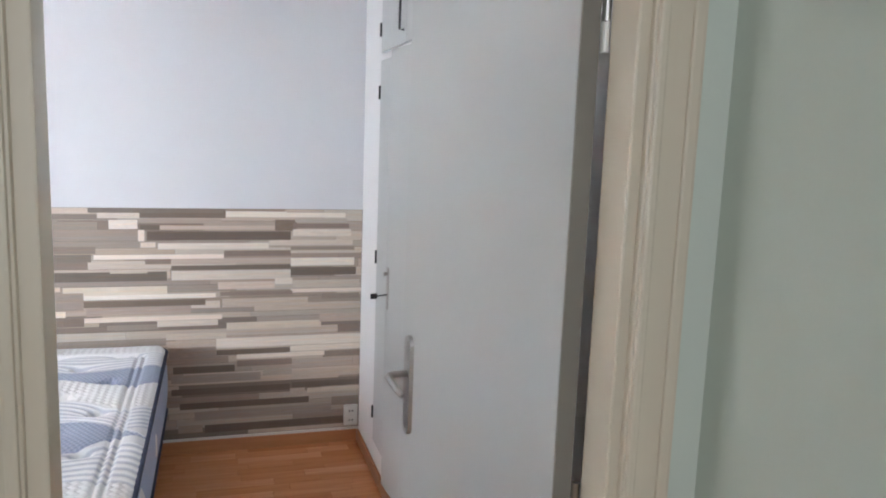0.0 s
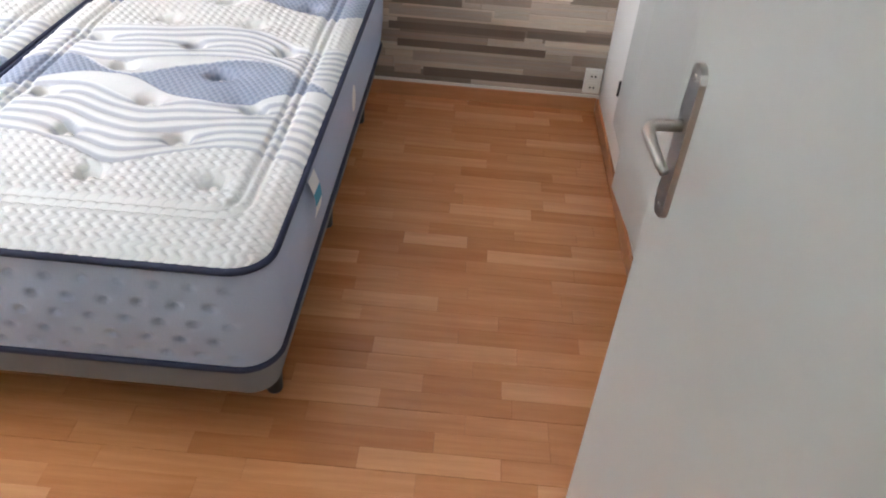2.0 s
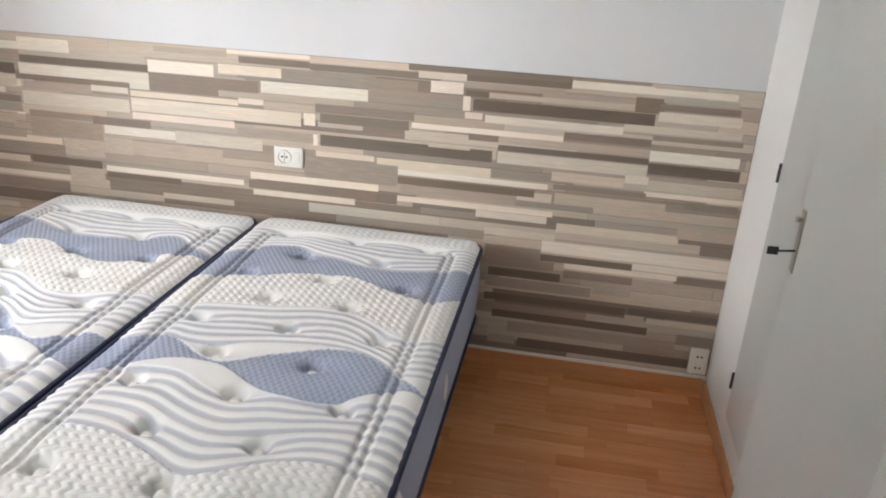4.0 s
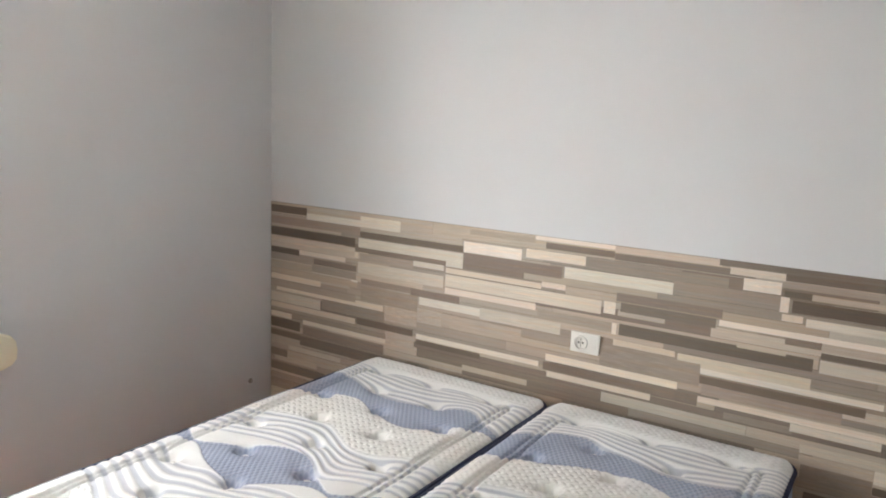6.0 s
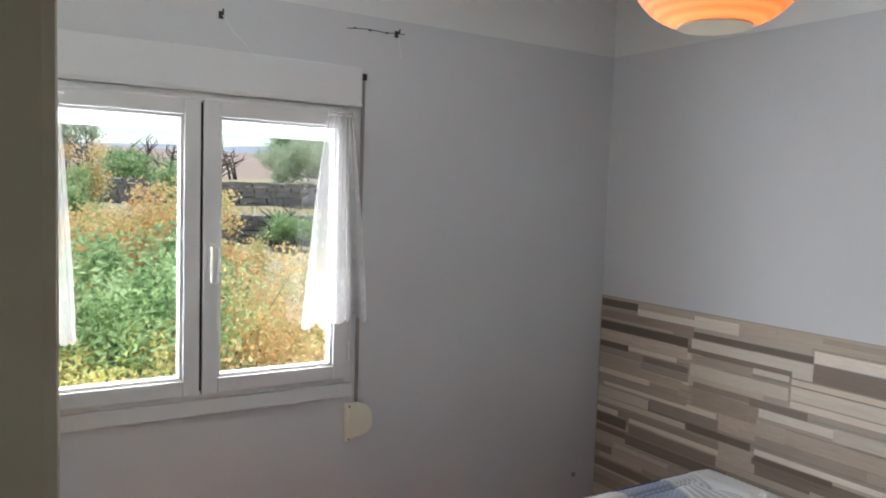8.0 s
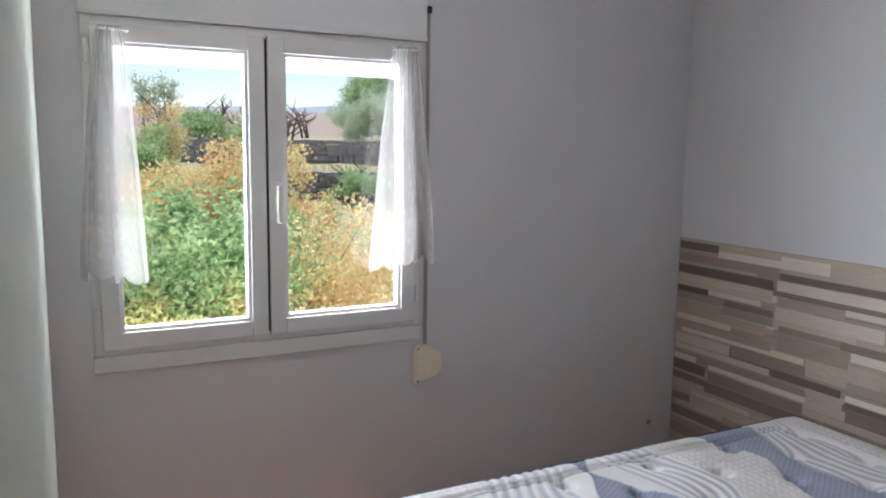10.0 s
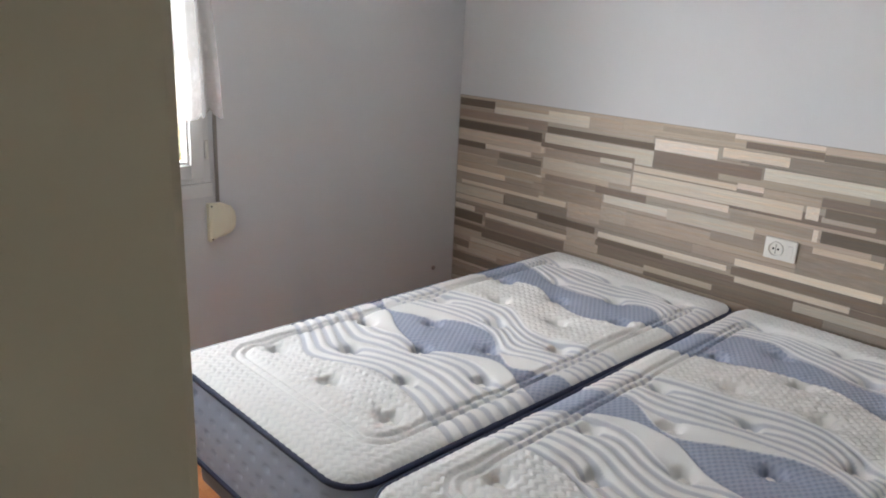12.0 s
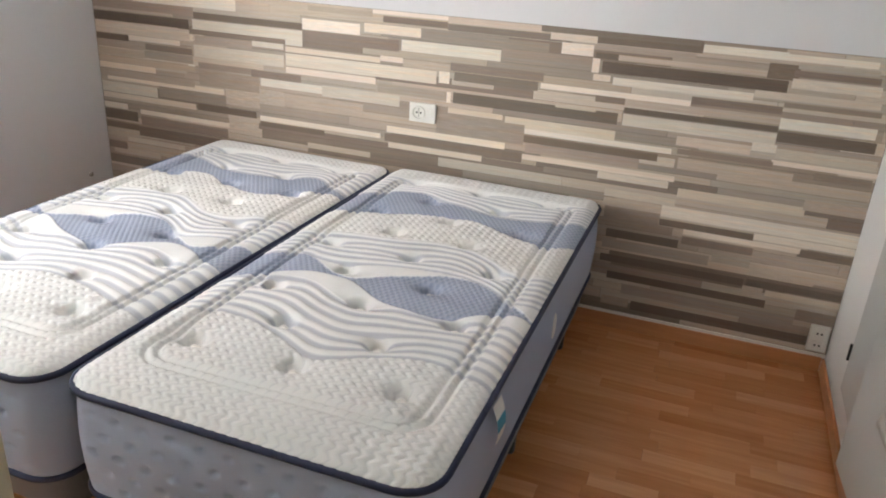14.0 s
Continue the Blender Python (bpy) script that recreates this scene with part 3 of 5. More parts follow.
# woven pattern: how far along the bed each edge of the motif lies, across the fabric
FABRIC = {
    "stripe_foot": (0, .40, .06, .42, .16, .43, .26, .42, .37, .37, .46, .32, .52, .33, .60, .38, .68, .42, .76, .43, .84, .41, .92, .39, 1.0, .36, 1.12, .33),
    "lobe_low": (0, .62, .11, .70, .18, .74, .24, .768, .33, .765, .38, .755, .41, .73, .48, .69, .55, .665, .64, .655, .70, .67, .79, .73, .85, .768, .90, .772, .95, .755, 1.0, .73, 1.05, .70, 1.12, .68),
    "lobe_high": (0, .82, .08, .865, .14, .88, .20, .85, .26, .81, .33, .775, .36, .768, .40, .80, .47, .85, .60, .92, .68, .93, .74, .91, .83, .84, .90, .79, .94, .765, .97, .78, 1.02, .83, 1.08, .86, 1.12, .85),
    "wedge_low": (0, .63, .13, .70, .20, .71, .27, .705, .37, .65, .47, .63, .55, .66, .64, .655, .70, .67, .77, .69, .85, .71, .93, .69, 1.0, .67, 1.05, .69, 1.12, .70),
    "wedge_high": (0, .80, .14, .87, .22, .85, .28, .862, .36, .885, .48, .92, .59, .937, .68, .935, .80, .86, .86, .83, .92, .86, 1.0, .88, 1.12, .90),
    "cream_low": (0, 1.06, .08, 1.08, .20, 1.11, .36, 1.13, .50, 1.17, .60, 1.17, .68, 1.12, .77, 1.06, .84, 1.05, .92, 1.08, 1.0, 1.12, 1.12, 1.13),
    "band_low": (0, 1.29, .07, 1.30, .15, 1.32, .22, 1.34, .33, 1.39, .42, 1.425, .52, 1.425, .61, 1.38, .72, 1.32, .80, 1.295, .88, 1.31, .96, 1.43, 1.03, 1.45, 1.12, 1.45),
    "band_high": (0, 1.50, .07, 1.54, .15, 1.60, .26, 1.63, .37, 1.58, .50, 1.53, .58, 1.50, .66, 1.50, .75, 1.52, .86, 1.58, .94, 1.60, 1.02, 1.53, 1.12, 1.48),
}


def fabric_edge(name, p):
    """One edge of the motif across the fabric, with its corners eased."""
    k = FABRIC[name]
    total = 0
    for d in (-0.03, -0.015, 0.0, 0.015, 0.03):
        total = total + np.interp(p + d, k[0::2], k[1::2])
    return total / 5


def ticking_mesh(shift=0.0):
    """The quilted cover: relief, woven pattern and painted knit shade on one fine grid; the cloth is cut at an offset.
    """
    nu, nv = 250, 520
    X, Y = np.meshgrid(np.linspace(-HW, HW, nu + 1), np.linspace(-HL, HL, nv + 1))
    u, v = X + HW, Y + HL
    p = u + shift
    edge = np.minimum(np.minimum(u, MW - u), np.minimum(v, ML - v))
    foot, cream_low = fabric_edge("stripe_foot", p), fabric_edge("cream_low", p)
    low1, high1 = fabric_edge("lobe_low", p), fabric_edge("lobe_high", p)
    wl = np.minimum(fabric_edge("wedge_low", p), low1)
    wh = np.maximum(fabric_edge("wedge_high", p), high1)
    low3, high3 = fabric_edge("band_low", p), fabric_edge("band_high", p)
    head = 1.80

    def inside(lo, hi, soft=0.003):
        return np.clip((v - lo) / soft + 0.5, 0, 1) * np.clip((hi - v) / soft + 0.5, 0, 1)

    blue = np.maximum(inside(low1, high1), inside(low3, high3))
    plain_white = np.maximum(inside(wl, low1), inside(high1, wh))
    zone1, zone2, zone3 = inside(foot, wl), inside(wh, cream_low), inside(high3, head)
    stripes = np.maximum(np.maximum(zone1, zone2), zone3) * (1 - blue)
    ph = np.where(v < (wl + wh) / 2, 6.5 * (v - foot) / np.maximum(wl - foot, 0.03), np.where(v < cream_low, 6.0 * (v - wh) / np.maximum(cream_low - wh, 0.03), 7.0 * (v - high3) / (head - high3))) % 1.0
    groove = np.clip(1 - np.abs(ph - 0.24) / 0.24, 0, 1)
    line = stripes * np.clip(groove * 3.0, 0, 1)
    white = np.clip(1 - stripes - blue, 0, 1) * (1 - plain_white)
    # relief
    z = np.full_like(X, ZT)
    roll = np.clip(1 - edge / 0.055, 0, 1)
    z -= 0.020 * roll ** 2.2
    z += stripes * 0.0042 * np.sin(np.pi * np.clip((ph - 0.36) / 0.76, 0, 1)) * (ph > 0.36)
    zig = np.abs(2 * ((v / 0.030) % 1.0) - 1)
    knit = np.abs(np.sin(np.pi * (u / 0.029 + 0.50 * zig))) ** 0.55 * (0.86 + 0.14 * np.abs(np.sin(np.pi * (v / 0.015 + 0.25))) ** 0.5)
    seam = np.zeros_like(X)
    for ix, iy in ((0.084, 0.150), (0.112, 0.176)):
        rr = 0.075 - 0.6 * (ix - 0.084)
        qx, qy = np.abs(X) - (HW - ix) + rr, np.abs(Y) - (HL - iy) + rr
        d = np.abs(np.hypot(np.maximum(qx, 0), np.maximum(qy, 0)) + np.minimum(np.maximum(qx, qy), 0) - rr)
        seam = np.maximum(seam, np.exp(-(d / 0.0075) ** 2))
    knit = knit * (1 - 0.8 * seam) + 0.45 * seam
    z += white * 0.0060 * knit + plain_white * 0.004 - 0.011 * seam
    hexa = np.cos(2 * np.pi * (u / 0.020)) * np.cos(2 * np.pi * v / 0.030)
    z += blue * 0.0016 * hexa
    inner = np.minimum(HW - 0.098 - np.abs(X), HL - 0.163 - np.abs(Y))
    z += 0.004 * np.clip(inner / 0.05, 0, 1)
    button = np.zeros_like(X)
    for tx, ty in tuft_spots():
        dx, dy = X - tx, Y - ty
        r2 = dx * dx + dy * dy
        z -= 0.046 * np.exp(-(r2 / 0.027 ** 2) ** 1.4) + 0.016 * np.exp(-(dx * dx / 0.070 ** 2 + dy * dy / 0.042 ** 2))
        z += 0.033 * np.exp(-(r2 / 0.0165 ** 2) ** 2)
        button = np.maximum(button, np.exp(-(r2 / 0.0165 ** 2) ** 3))
    z += np.sin(7 * u + 3) * np.sin(5 * v + 1) * 0.002

    def lay(base, amount, tint):
        k = amount[..., None]
        return base * (1 - k) + np.array((*tint, 1.0)) * k

    col = np.empty((*X.shape, 4))
    col[...] = (0.735, 0.74, 0.74, 1)
    # shade of the knit valleys and seams, put into the colour
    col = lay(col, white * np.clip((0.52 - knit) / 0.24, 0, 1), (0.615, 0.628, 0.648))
    col = lay(col, white * inside(cream_low, low3) * 0.6, (0.75, 0.735, 0.70))
    col = lay(col, line, (0.46, 0.485, 0.545))
    col = lay(col, blue, (0.315, 0.36, 0.48))
    col = lay(col, blue * np.clip(hexa * 2.2, 0, 1), (0.215, 0.26, 0.38))
    col = lay(col, button, (0.80, 0.79, 0.765))
    verts = []
    for x, y, zz in zip(X.ravel(), Y.ravel(), z.ravel()):
        px, py = rounded(float(x), float(y))
        verts.append((px, py, float(zz)))
    idx = np.arange((nu + 1) * (nv + 1)).reshape(nv + 1, nu + 1)
    quads = np.stack([idx[:-1, :-1], idx[:-1, 1:], idx[1:, 1:], idx[1:, :-1]], -1).reshape(-1, 4)
    me = bpy.data.meshes.new("quilted_cover")
    me.from_pydata(verts, [], quads.tolist())
    att = me.color_attributes.new("weave_and_shade", "FLOAT_COLOR", "POINT")
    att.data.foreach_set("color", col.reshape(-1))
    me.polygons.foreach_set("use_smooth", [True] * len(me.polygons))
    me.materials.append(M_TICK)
    return me


def band_mesh(hw, hl, r, rows, dimples):
    """An upright band round the bed from (height, outward offset) rows."""
    pts = outline(hw, hl, r, 0.0095 if dimples else 0.03)
    bm = bmesh.new()
    grid = []
    for z, off in rows:
        line = []
        for (x, y), (nx, ny) in pts:
            d = off
            if dimples and abs(ny) > 0.98:
                for rr in range(5):
                    zz = 0.335 + rr * 0.05
                    uu = (x + 0.0375 * (rr % 2)) / 0.075
                    dx = (uu - round(uu)) * 0.075
                    d -= 0.019 * math.exp(-((dx / 0.0085) ** 2 + ((z - zz) / 0.0062) ** 2))
            line.append(bm.verts.new((x + nx * d, y + ny * d, z)))
        grid.append(line)
    n = len(pts)
    for a, b in zip(grid, grid[1:]):
        for k in range(n):
            bm.faces.new((a[k], a[(k + 1) % n], b[(k + 1) % n], b[k]))
    return bm, grid


def loop_tube(hw, hl, r, z, rad):
    pts = outline(hw, hl, r, 0.04)
    bm = bmesh.new()
    rings = [[bm.verts.new((x + nx * rad * math.cos(t), y + ny * rad * math.cos(t), z + rad * math.sin(t))) for t in (2 * math.pi * k / 8 for k in range(8))] for (x, y), (nx, ny) in pts]
    for i in range(len(rings)):
        a, b = rings[i], rings[(i + 1) % len(rings)]
        for k in range(8):
            bm.faces.new((a[k], a[(k + 1) % 8], b[(k + 1) % 8], b[k]))
    bmesh.ops.recalc_face_normals(bm, faces=bm.faces)
    return bm


def build_bed():
    bed = thing("bed", "single mattress with blue-grey wave pattern on a grey upholstered base", "bed", "twin beds", at=(-1.4325, -1.048, 0))
    mat = part("mattress", band_mesh(HW, HL, CR, [(0.292 + 0.296 * k / 44, -0.006 + 0.011 * math.sin(math.pi * k / 44)) for k in range(45)], True)[0], M_SIDE, bed, "blue-grey velour mattress side", smooth=True)
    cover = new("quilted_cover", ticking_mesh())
    cover.parent = mat
    cover["label"] = "white knitted cover with grey stripes and buttons"
    part("piping", loop_tube(HW + 0.001, HL + 0.001, CR, 0.587, 0.0088), M_NAVY, mat, "navy piping", smooth=True)
    part("piping", loop_tube(HW - 0.004, HL - 0.004, CR, 0.296, 0.0092), M_NAVY, mat, "navy piping", smooth=True)
    bm, grid = band_mesh(HW - 0.022, HL - 0.045, 0.07, [(0.165, -0.012), (0.170, -0.002), (0.185, 0.0), (0.268, 0.0), (0.282, -0.004), (0.287, -0.012)], False)
    bm.faces.new(grid[-1])
    bm.faces.new(grid[0][::-1])
    part("base", bm, M_BASEFAB, bed, "grey fabric covered bed base", smooth=False)
    for x in (-HW + 0.075, HW - 0.075):
        for y in (-HL + 0.215, 0.0, HL - 0.215):
            leg = lathe([(0.020, 0.0), (0.022, 0.006), (0.026, 0.12), (0.034, 0.150), (0.034, 0.166)], 16)
            part("leg", leg, M_RUBBER, bed, "short black leg", smooth=True).matrix_basis = pose(x, y, 0)
    # sewn label and embroidered badge on the long side
    bm = bmesh.new()
    for k in range(7):
        f = k / 6
        xx = HW + 0.010 + 0.014 * math.sin(f * 2.6)
        z = 0.578 - 0.125 * f
        bm.verts.new((xx, -0.605 + 0.03 * f, z))
        bm.verts.new((xx + 0.002, -0.545 + 0.022 * f, z))
    bm.verts.ensure_lookup_table()
    for k in range(6):
        bm.faces.new((bm.verts[2 * k], bm.verts[2 * k + 1], bm.verts[2 * k + 3], bm.verts[2 * k + 2]))
    for fc in bm.faces:
        fc.material_index = 1 if 0.485 < fc.calc_center_median().z < 0.545 else 0
    ob = part("sewn_label", bm, [M_TAG, M_TAGBLUE], mat, "white and turquoise sewn label")
    sol = ob.modifiers.new("thickness", "SOLIDIFY")
    sol.thickness = 0.0015
    badge = lathe([(0.0, 0.0), (0.030, 0.0), (0.030, 0.003), (0.024, 0.005), (0.0, 0.005)], 20, "X")
    part("badge", badge, M_TAG, mat, "white oval embroidered badge").matrix_basis = pose(HW + 0.004, 0.12, 0.435) @ Matrix.Diagonal((1, 0.8, 1.5, 1))
    return bed


bed = build_bed()
second = copy_thing(bed, pose(-2.380, -1.062, 0, 0, 0, -0.7))
for ob in second.children_recursive:
    if ob.name.startswith("quilted_cover"):
        ob.data = ticking_mesh(0.20)

# ---- lamp ----
def paper_lamp_material():
    m, N, L, b = nodes_of("lantern_paper")
    v = coords(N, L, (1, 1, 60))
    w = N.new("ShaderNodeTexWave")
    w.bands_direction = "Z"
    w.inputs["Scale"].default_value = 0.33
    w.inputs["Distortion"].default_value = 0.6
    L.new(v, w.inputs["Vector"])
    c = mixc(N, L, w.outputs[0], (0.72, 0.50, 0.32), (0.80, 0.62, 0.44))
    L.new(c, b.inputs["Base Color"])
    b.inputs["Roughness"].default_value = 0.8
    L.new(mixc(N, L, w.outputs[0], (1.0, 0.40, 0.16), (1.0, 0.52, 0.26)), b.inputs["Emission Color"])
    b.inputs["Emission Strength"].default_value = 0.30
    tl = N.new("ShaderNodeBsdfTranslucent")
    L.new(mixc(N, L, w.outputs[0], (0.20, 0.048, 0.011), (0.26, 0.068, 0.017)), tl.inputs["Color"])
    mx = N.new("ShaderNodeMixShader")
    mx.inputs[0].default_value = 0.6
    L.new(b.outputs[0], mx.inputs[1])
    L.new(tl.outputs[0], mx.inputs[2])
    L.new(mx.outputs[0], N["Material Output"].inputs["Surface"])
    return m


M_LANTERN = paper_lamp_material()
lamp = thing("pendant_lamp", "lit oval ribbed paper lantern hanging from the ceiling", "lamp", at=(-1.837, -1.463, 2.325))
prof = []
for k in range(61):
    a = -1.28 + 2.56 * k / 60
    r = 0.195 * math.cos(a) ** 0.75 + 0.0022 * math.cos(k * math.pi)
    prof.append((r, 0.165 * math.sin(a)))
bm = bmesh.new()
rings = [[bm.verts.new((r * math.cos(t), r * math.sin(t), h)) for t in (2 * math.pi * j / 48 for j in range(48))] for r, h in prof]
for a, b in zip(rings, rings[1:]):
    for j in range(48):
        bm.faces.new((a[j], a[(j + 1) % 48], b[(j + 1) % 48], b[j]))
shade = part("shade", bm, M_LANTERN, lamp, "ribbed orange-lit paper shade", smooth=True)
part("bottom_ring", lathe([(0.076, -0.162), (0.080, -0.162), (0.080, -0.156), (0.076, -0.156)], 40), M_CREAM, lamp)
part("cord", tube([(0, 0, 0.02), (0, 0, CEIL - 2.325)], 0.004, 8), M_WHITE_PL, lamp)
part("ceiling_cup", lathe([(0.045, CEIL - 2.325), (0.045, CEIL - 2.34), (0.02, CEIL - 2.36), (0.006, CEIL - 2.365)], 24), M_WHITE_PL, lamp)
bulb_m, Nb, Lb, bb = nodes_of("glowing_bulb")
bb.inputs["Emission Color"].default_value = (1.0, 0.62, 0.34, 1)
bb.inputs["Emission Strength"].default_value = 6.0
part("bulb", lathe([(0.0, -0.10), (0.03, -0.09), (0.042, -0.06), (0.034, -0.02), (0.018, 0.01), (0.016, 0.03), (0, 0.03)], 20), bulb_m, lamp, smooth=True)

bulb_light = new("bulb_light", bpy.data.lights.new("bulb_light", "POINT"))
bulb_light.data.energy = 9
bulb_light.data.color = (1.0, 0.84, 0.70)
bulb_light.data.shadow_soft_size = 0.05
bulb_light.location = (-1.837, -1.463, 2.23)

# ---- small fixtures ----
soc = thing("wall_socket", "white plastic wall socket plate on the driftwood wallpaper", "socket", at=(-1.815, -0.0045, 0.846))
part("plate", box(-0.062, 0.062, -0.012, 0, -0.043, 0.043, 0.004, 3), M_WHITE_PL, soc)
part("socket_insert", lathe([(0.030, -0.0115), (0.030, -0.0205), (0.026, -0.0210), (0.0245, -0.0128), (0.0, -0.0128)], 28, "Y"), M_WHITE_PL, soc).matrix_basis = pose(-0.016, 0, 0)
part("rocker", box(0.030, 0.050, -0.0145, -0.0115, -0.022, 0.022, 0.002), M_WHITE_PL, soc)
for dx in (-0.0095, 0.0095):
    part("pin_hole", lathe([(0.0045, -0.0126), (0.0045, -0.0136), (0.0, -0.0136)], 10, "Y"), M_RUBBER, soc).matrix_basis = pose(-0.016 + dx, 0, 0)
part("earth_clip", box(-0.018, -0.014, -0.0134, -0.0126, -0.0205, 0.0205), M_STEEL, soc, "steel earth clip")

out = thing("floor_socket", "white double wall outlet low in the wallpapered corner", "socket", at=(-0.047, -0.0045, 0.152))
part("plate", box(-0.037, 0.037, -0.022, 0, -0.056, 0.056, 0.006, 3), M_WHITE_PL, out)
for dz in (-0.026, 0.026):
    ins = part("socket_insert", box(-0.022, 0.022, -0.0245, -0.0215, dz - 0.020, dz + 0.020, 0.004), M_WHITE_PL, out)
    for dx in (-0.008, 0.008):
        part("pin_hole", box(dx - 0.0035, dx + 0.0035, -0.0255, -0.0243, dz - 0.004, dz + 0.004), M_RUBBER, ins)

dot = thing("cable_plug", "small grey plastic cable plug in the wall", "cable plug", at=(WX, -0.154, 0.312))
part("cap", lathe([(0.013, 0.0), (0.013, 0.006), (0.009, 0.010), (0.0, 0.010)], 16, "X"), M_GREYSTRAP, dot)

ac = thing("air_conditioner", "aged cream-white wall-mounted air conditioner above the bedroom doorway side", "air conditioner", at=(-2.80, SY, 2.30))
bm = bmesh.new()
pr = [(0.0, -0.14), (0.0, 0.14), (0.15, 0.14), (0.182, 0.125), (0.197, 0.09), (0.20, 0.02), (0.195, -0.05), (0.172, -0.105), (0.12, -0.135)]
ends = [[bm.verts.new((x, d, z)) for d, z in pr] for x in (-0.40, 0.40)]
bm.faces.new(ends[0])
bm.faces.new(ends[1][::-1])
for k in range(len(pr)):
    j = (k + 1) % len(pr)
    bm.faces.new((ends[0][k], ends[0][j], ends[1][j], ends[1][k]))
bmesh.ops.recalc_face_normals(bm, faces=bm.faces)
bmesh.ops.bevel(bm, geom=[e for e in bm.edges if abs(e.verts[0].co.x - e.verts[1].co.x) < 1e-5], offset=0.035, segments=4, affect="EDGES")
part("body", bm, plain("aged_white_plastic", (0.64, 0.56, 0.42), 0.35, vary=0.03, relief=0.0), ac)
part("outlet_slot", box(-0.30, 0.30, 0.125, 0.150, -0.130, -0.122), M_RUBBER, ac, "dark air outlet slot").matrix_basis = pose(0, 0.002, -0.004)

# what is left of an old curtain rail: two hooks with cord ends and a bent strip
for yy, zz, ln, drift in ((-1.290, 2.446, 0.10, 0.02), (-2.041, 2.415, 0.17, 0.15)):
    hk = thing("wall_hook", "small dark wall hook with a bit of white cord", "hook", "old curtain rail hooks", at=(WX, yy, zz))
    part("plate", box(0, 0.003, -0.010, 0.010, -0.014, 0.014, 0.001), M_DARK, hk)
    part("hook", tube([(0, 0, 0), (0.018, 0, 0), (0.026, 0, 0.006), (0.028, 0, 0.018)], 0.0035, 8), M_DARK, hk)
    part("cord", tube([(0.018, 0, -0.003), (0.014, drift * 0.3, -ln * 0.35), (0.010, drift * 0.75, -ln * 0.7), (0.006, drift, -ln)], 0.0016, 6), M_WHITE_PL, hk, "loose white cord")
rail = thing("rail_remnant", "thin dark broken curtain rail strip on the wall", "curtain rail", at=(WX, -1.39, 2.444))
part("strip", tube([(0.004, -0.135, -0.004), (0.010, -0.05, 0.003), (0.012, 0.04, 0.0), (0.008, 0.135, 0.006)], 0.0018, 8), M_DARK, rail)
for yy in (-0.10, -0.03, 0.05):
    part("clip", box(0, 0.012, yy - 0.004, yy + 0.004, -0.003, 0.004, 0.001), M_DARK, rail)

# ---- skirting ----
sk = setting("baseboard", box(WX + 0.012, -0.012, -0.012, -0.0005, 0, 0.066, 0.003), M_SKIRT, "orange-brown laminate skirting board", "baseboard")
sk2 = setting("baseboard_window", box(WX + 0.0005, WX + 0.012, SY, -0.012, 0, 0.066, 0.003), M_SKIRT, "orange-brown laminate skirting board", "baseboard")
sk3 = setting("baseboard_closet", box(-0.012, -0.0005, SY, -0.012, 0, 0.066, 0.003), M_SKIRT, "orange-brown laminate skirting board", "baseboard")
setting("trim", box(WX + 0.001, -0.001, -0.009, -0.0005, 0.0665, 0.080, 0.002), M_TRIM, "thin white trim under the wallpaper", "trim")

# ---- wallpaper strips ----
paper = setting("wallpaper", box(WX + 0.0005, -0.0005, -0.0030, -0.0005, 0.0805, PAPER), plain("paper_joint", (0.13, 0.105, 0.085), 0.7), "driftwood plank wallpaper in greys, browns and off-whites", "wallpaper")


def strip_mesh(tone):
    me = mesh_of("strip", box(-0.5, 0.5, -0.5, 0.5, -0.5, 0.5), M_PAPER)
    att = me.attributes.new("tone", "FLOAT", "POINT")
    att.data.foreach_set("value", [tone] * len(me.vertices))
    return me




def back_strips():
    """Muted strips behind: courses cut into uneven lengths."""
    rnd = random.Random(17)
    out = []
    z = 0.082
    while z < PAPER - 0.004:
        h = rnd.choice((0.028, 0.034, 0.042, 0.050))
        if z + h > PAPER - 0.018:
            h = PAPER - z - 0.0005
        x = WX + 0.002 - rnd.uniform(0, 0.3)
        while x < -0.003:
            w = rnd.uniform(0.5, 1.1)
            x0, x1 = max(x, WX + 0.002), min(x + w, -0.002)
            if x1 - x0 > 0.006:
                out.append((x0, x1, z, z + h, rnd.choice((0.30, 0.42, 0.48, 0.54, 0.60, 0.66))))
            x += w
        z += h
    return out


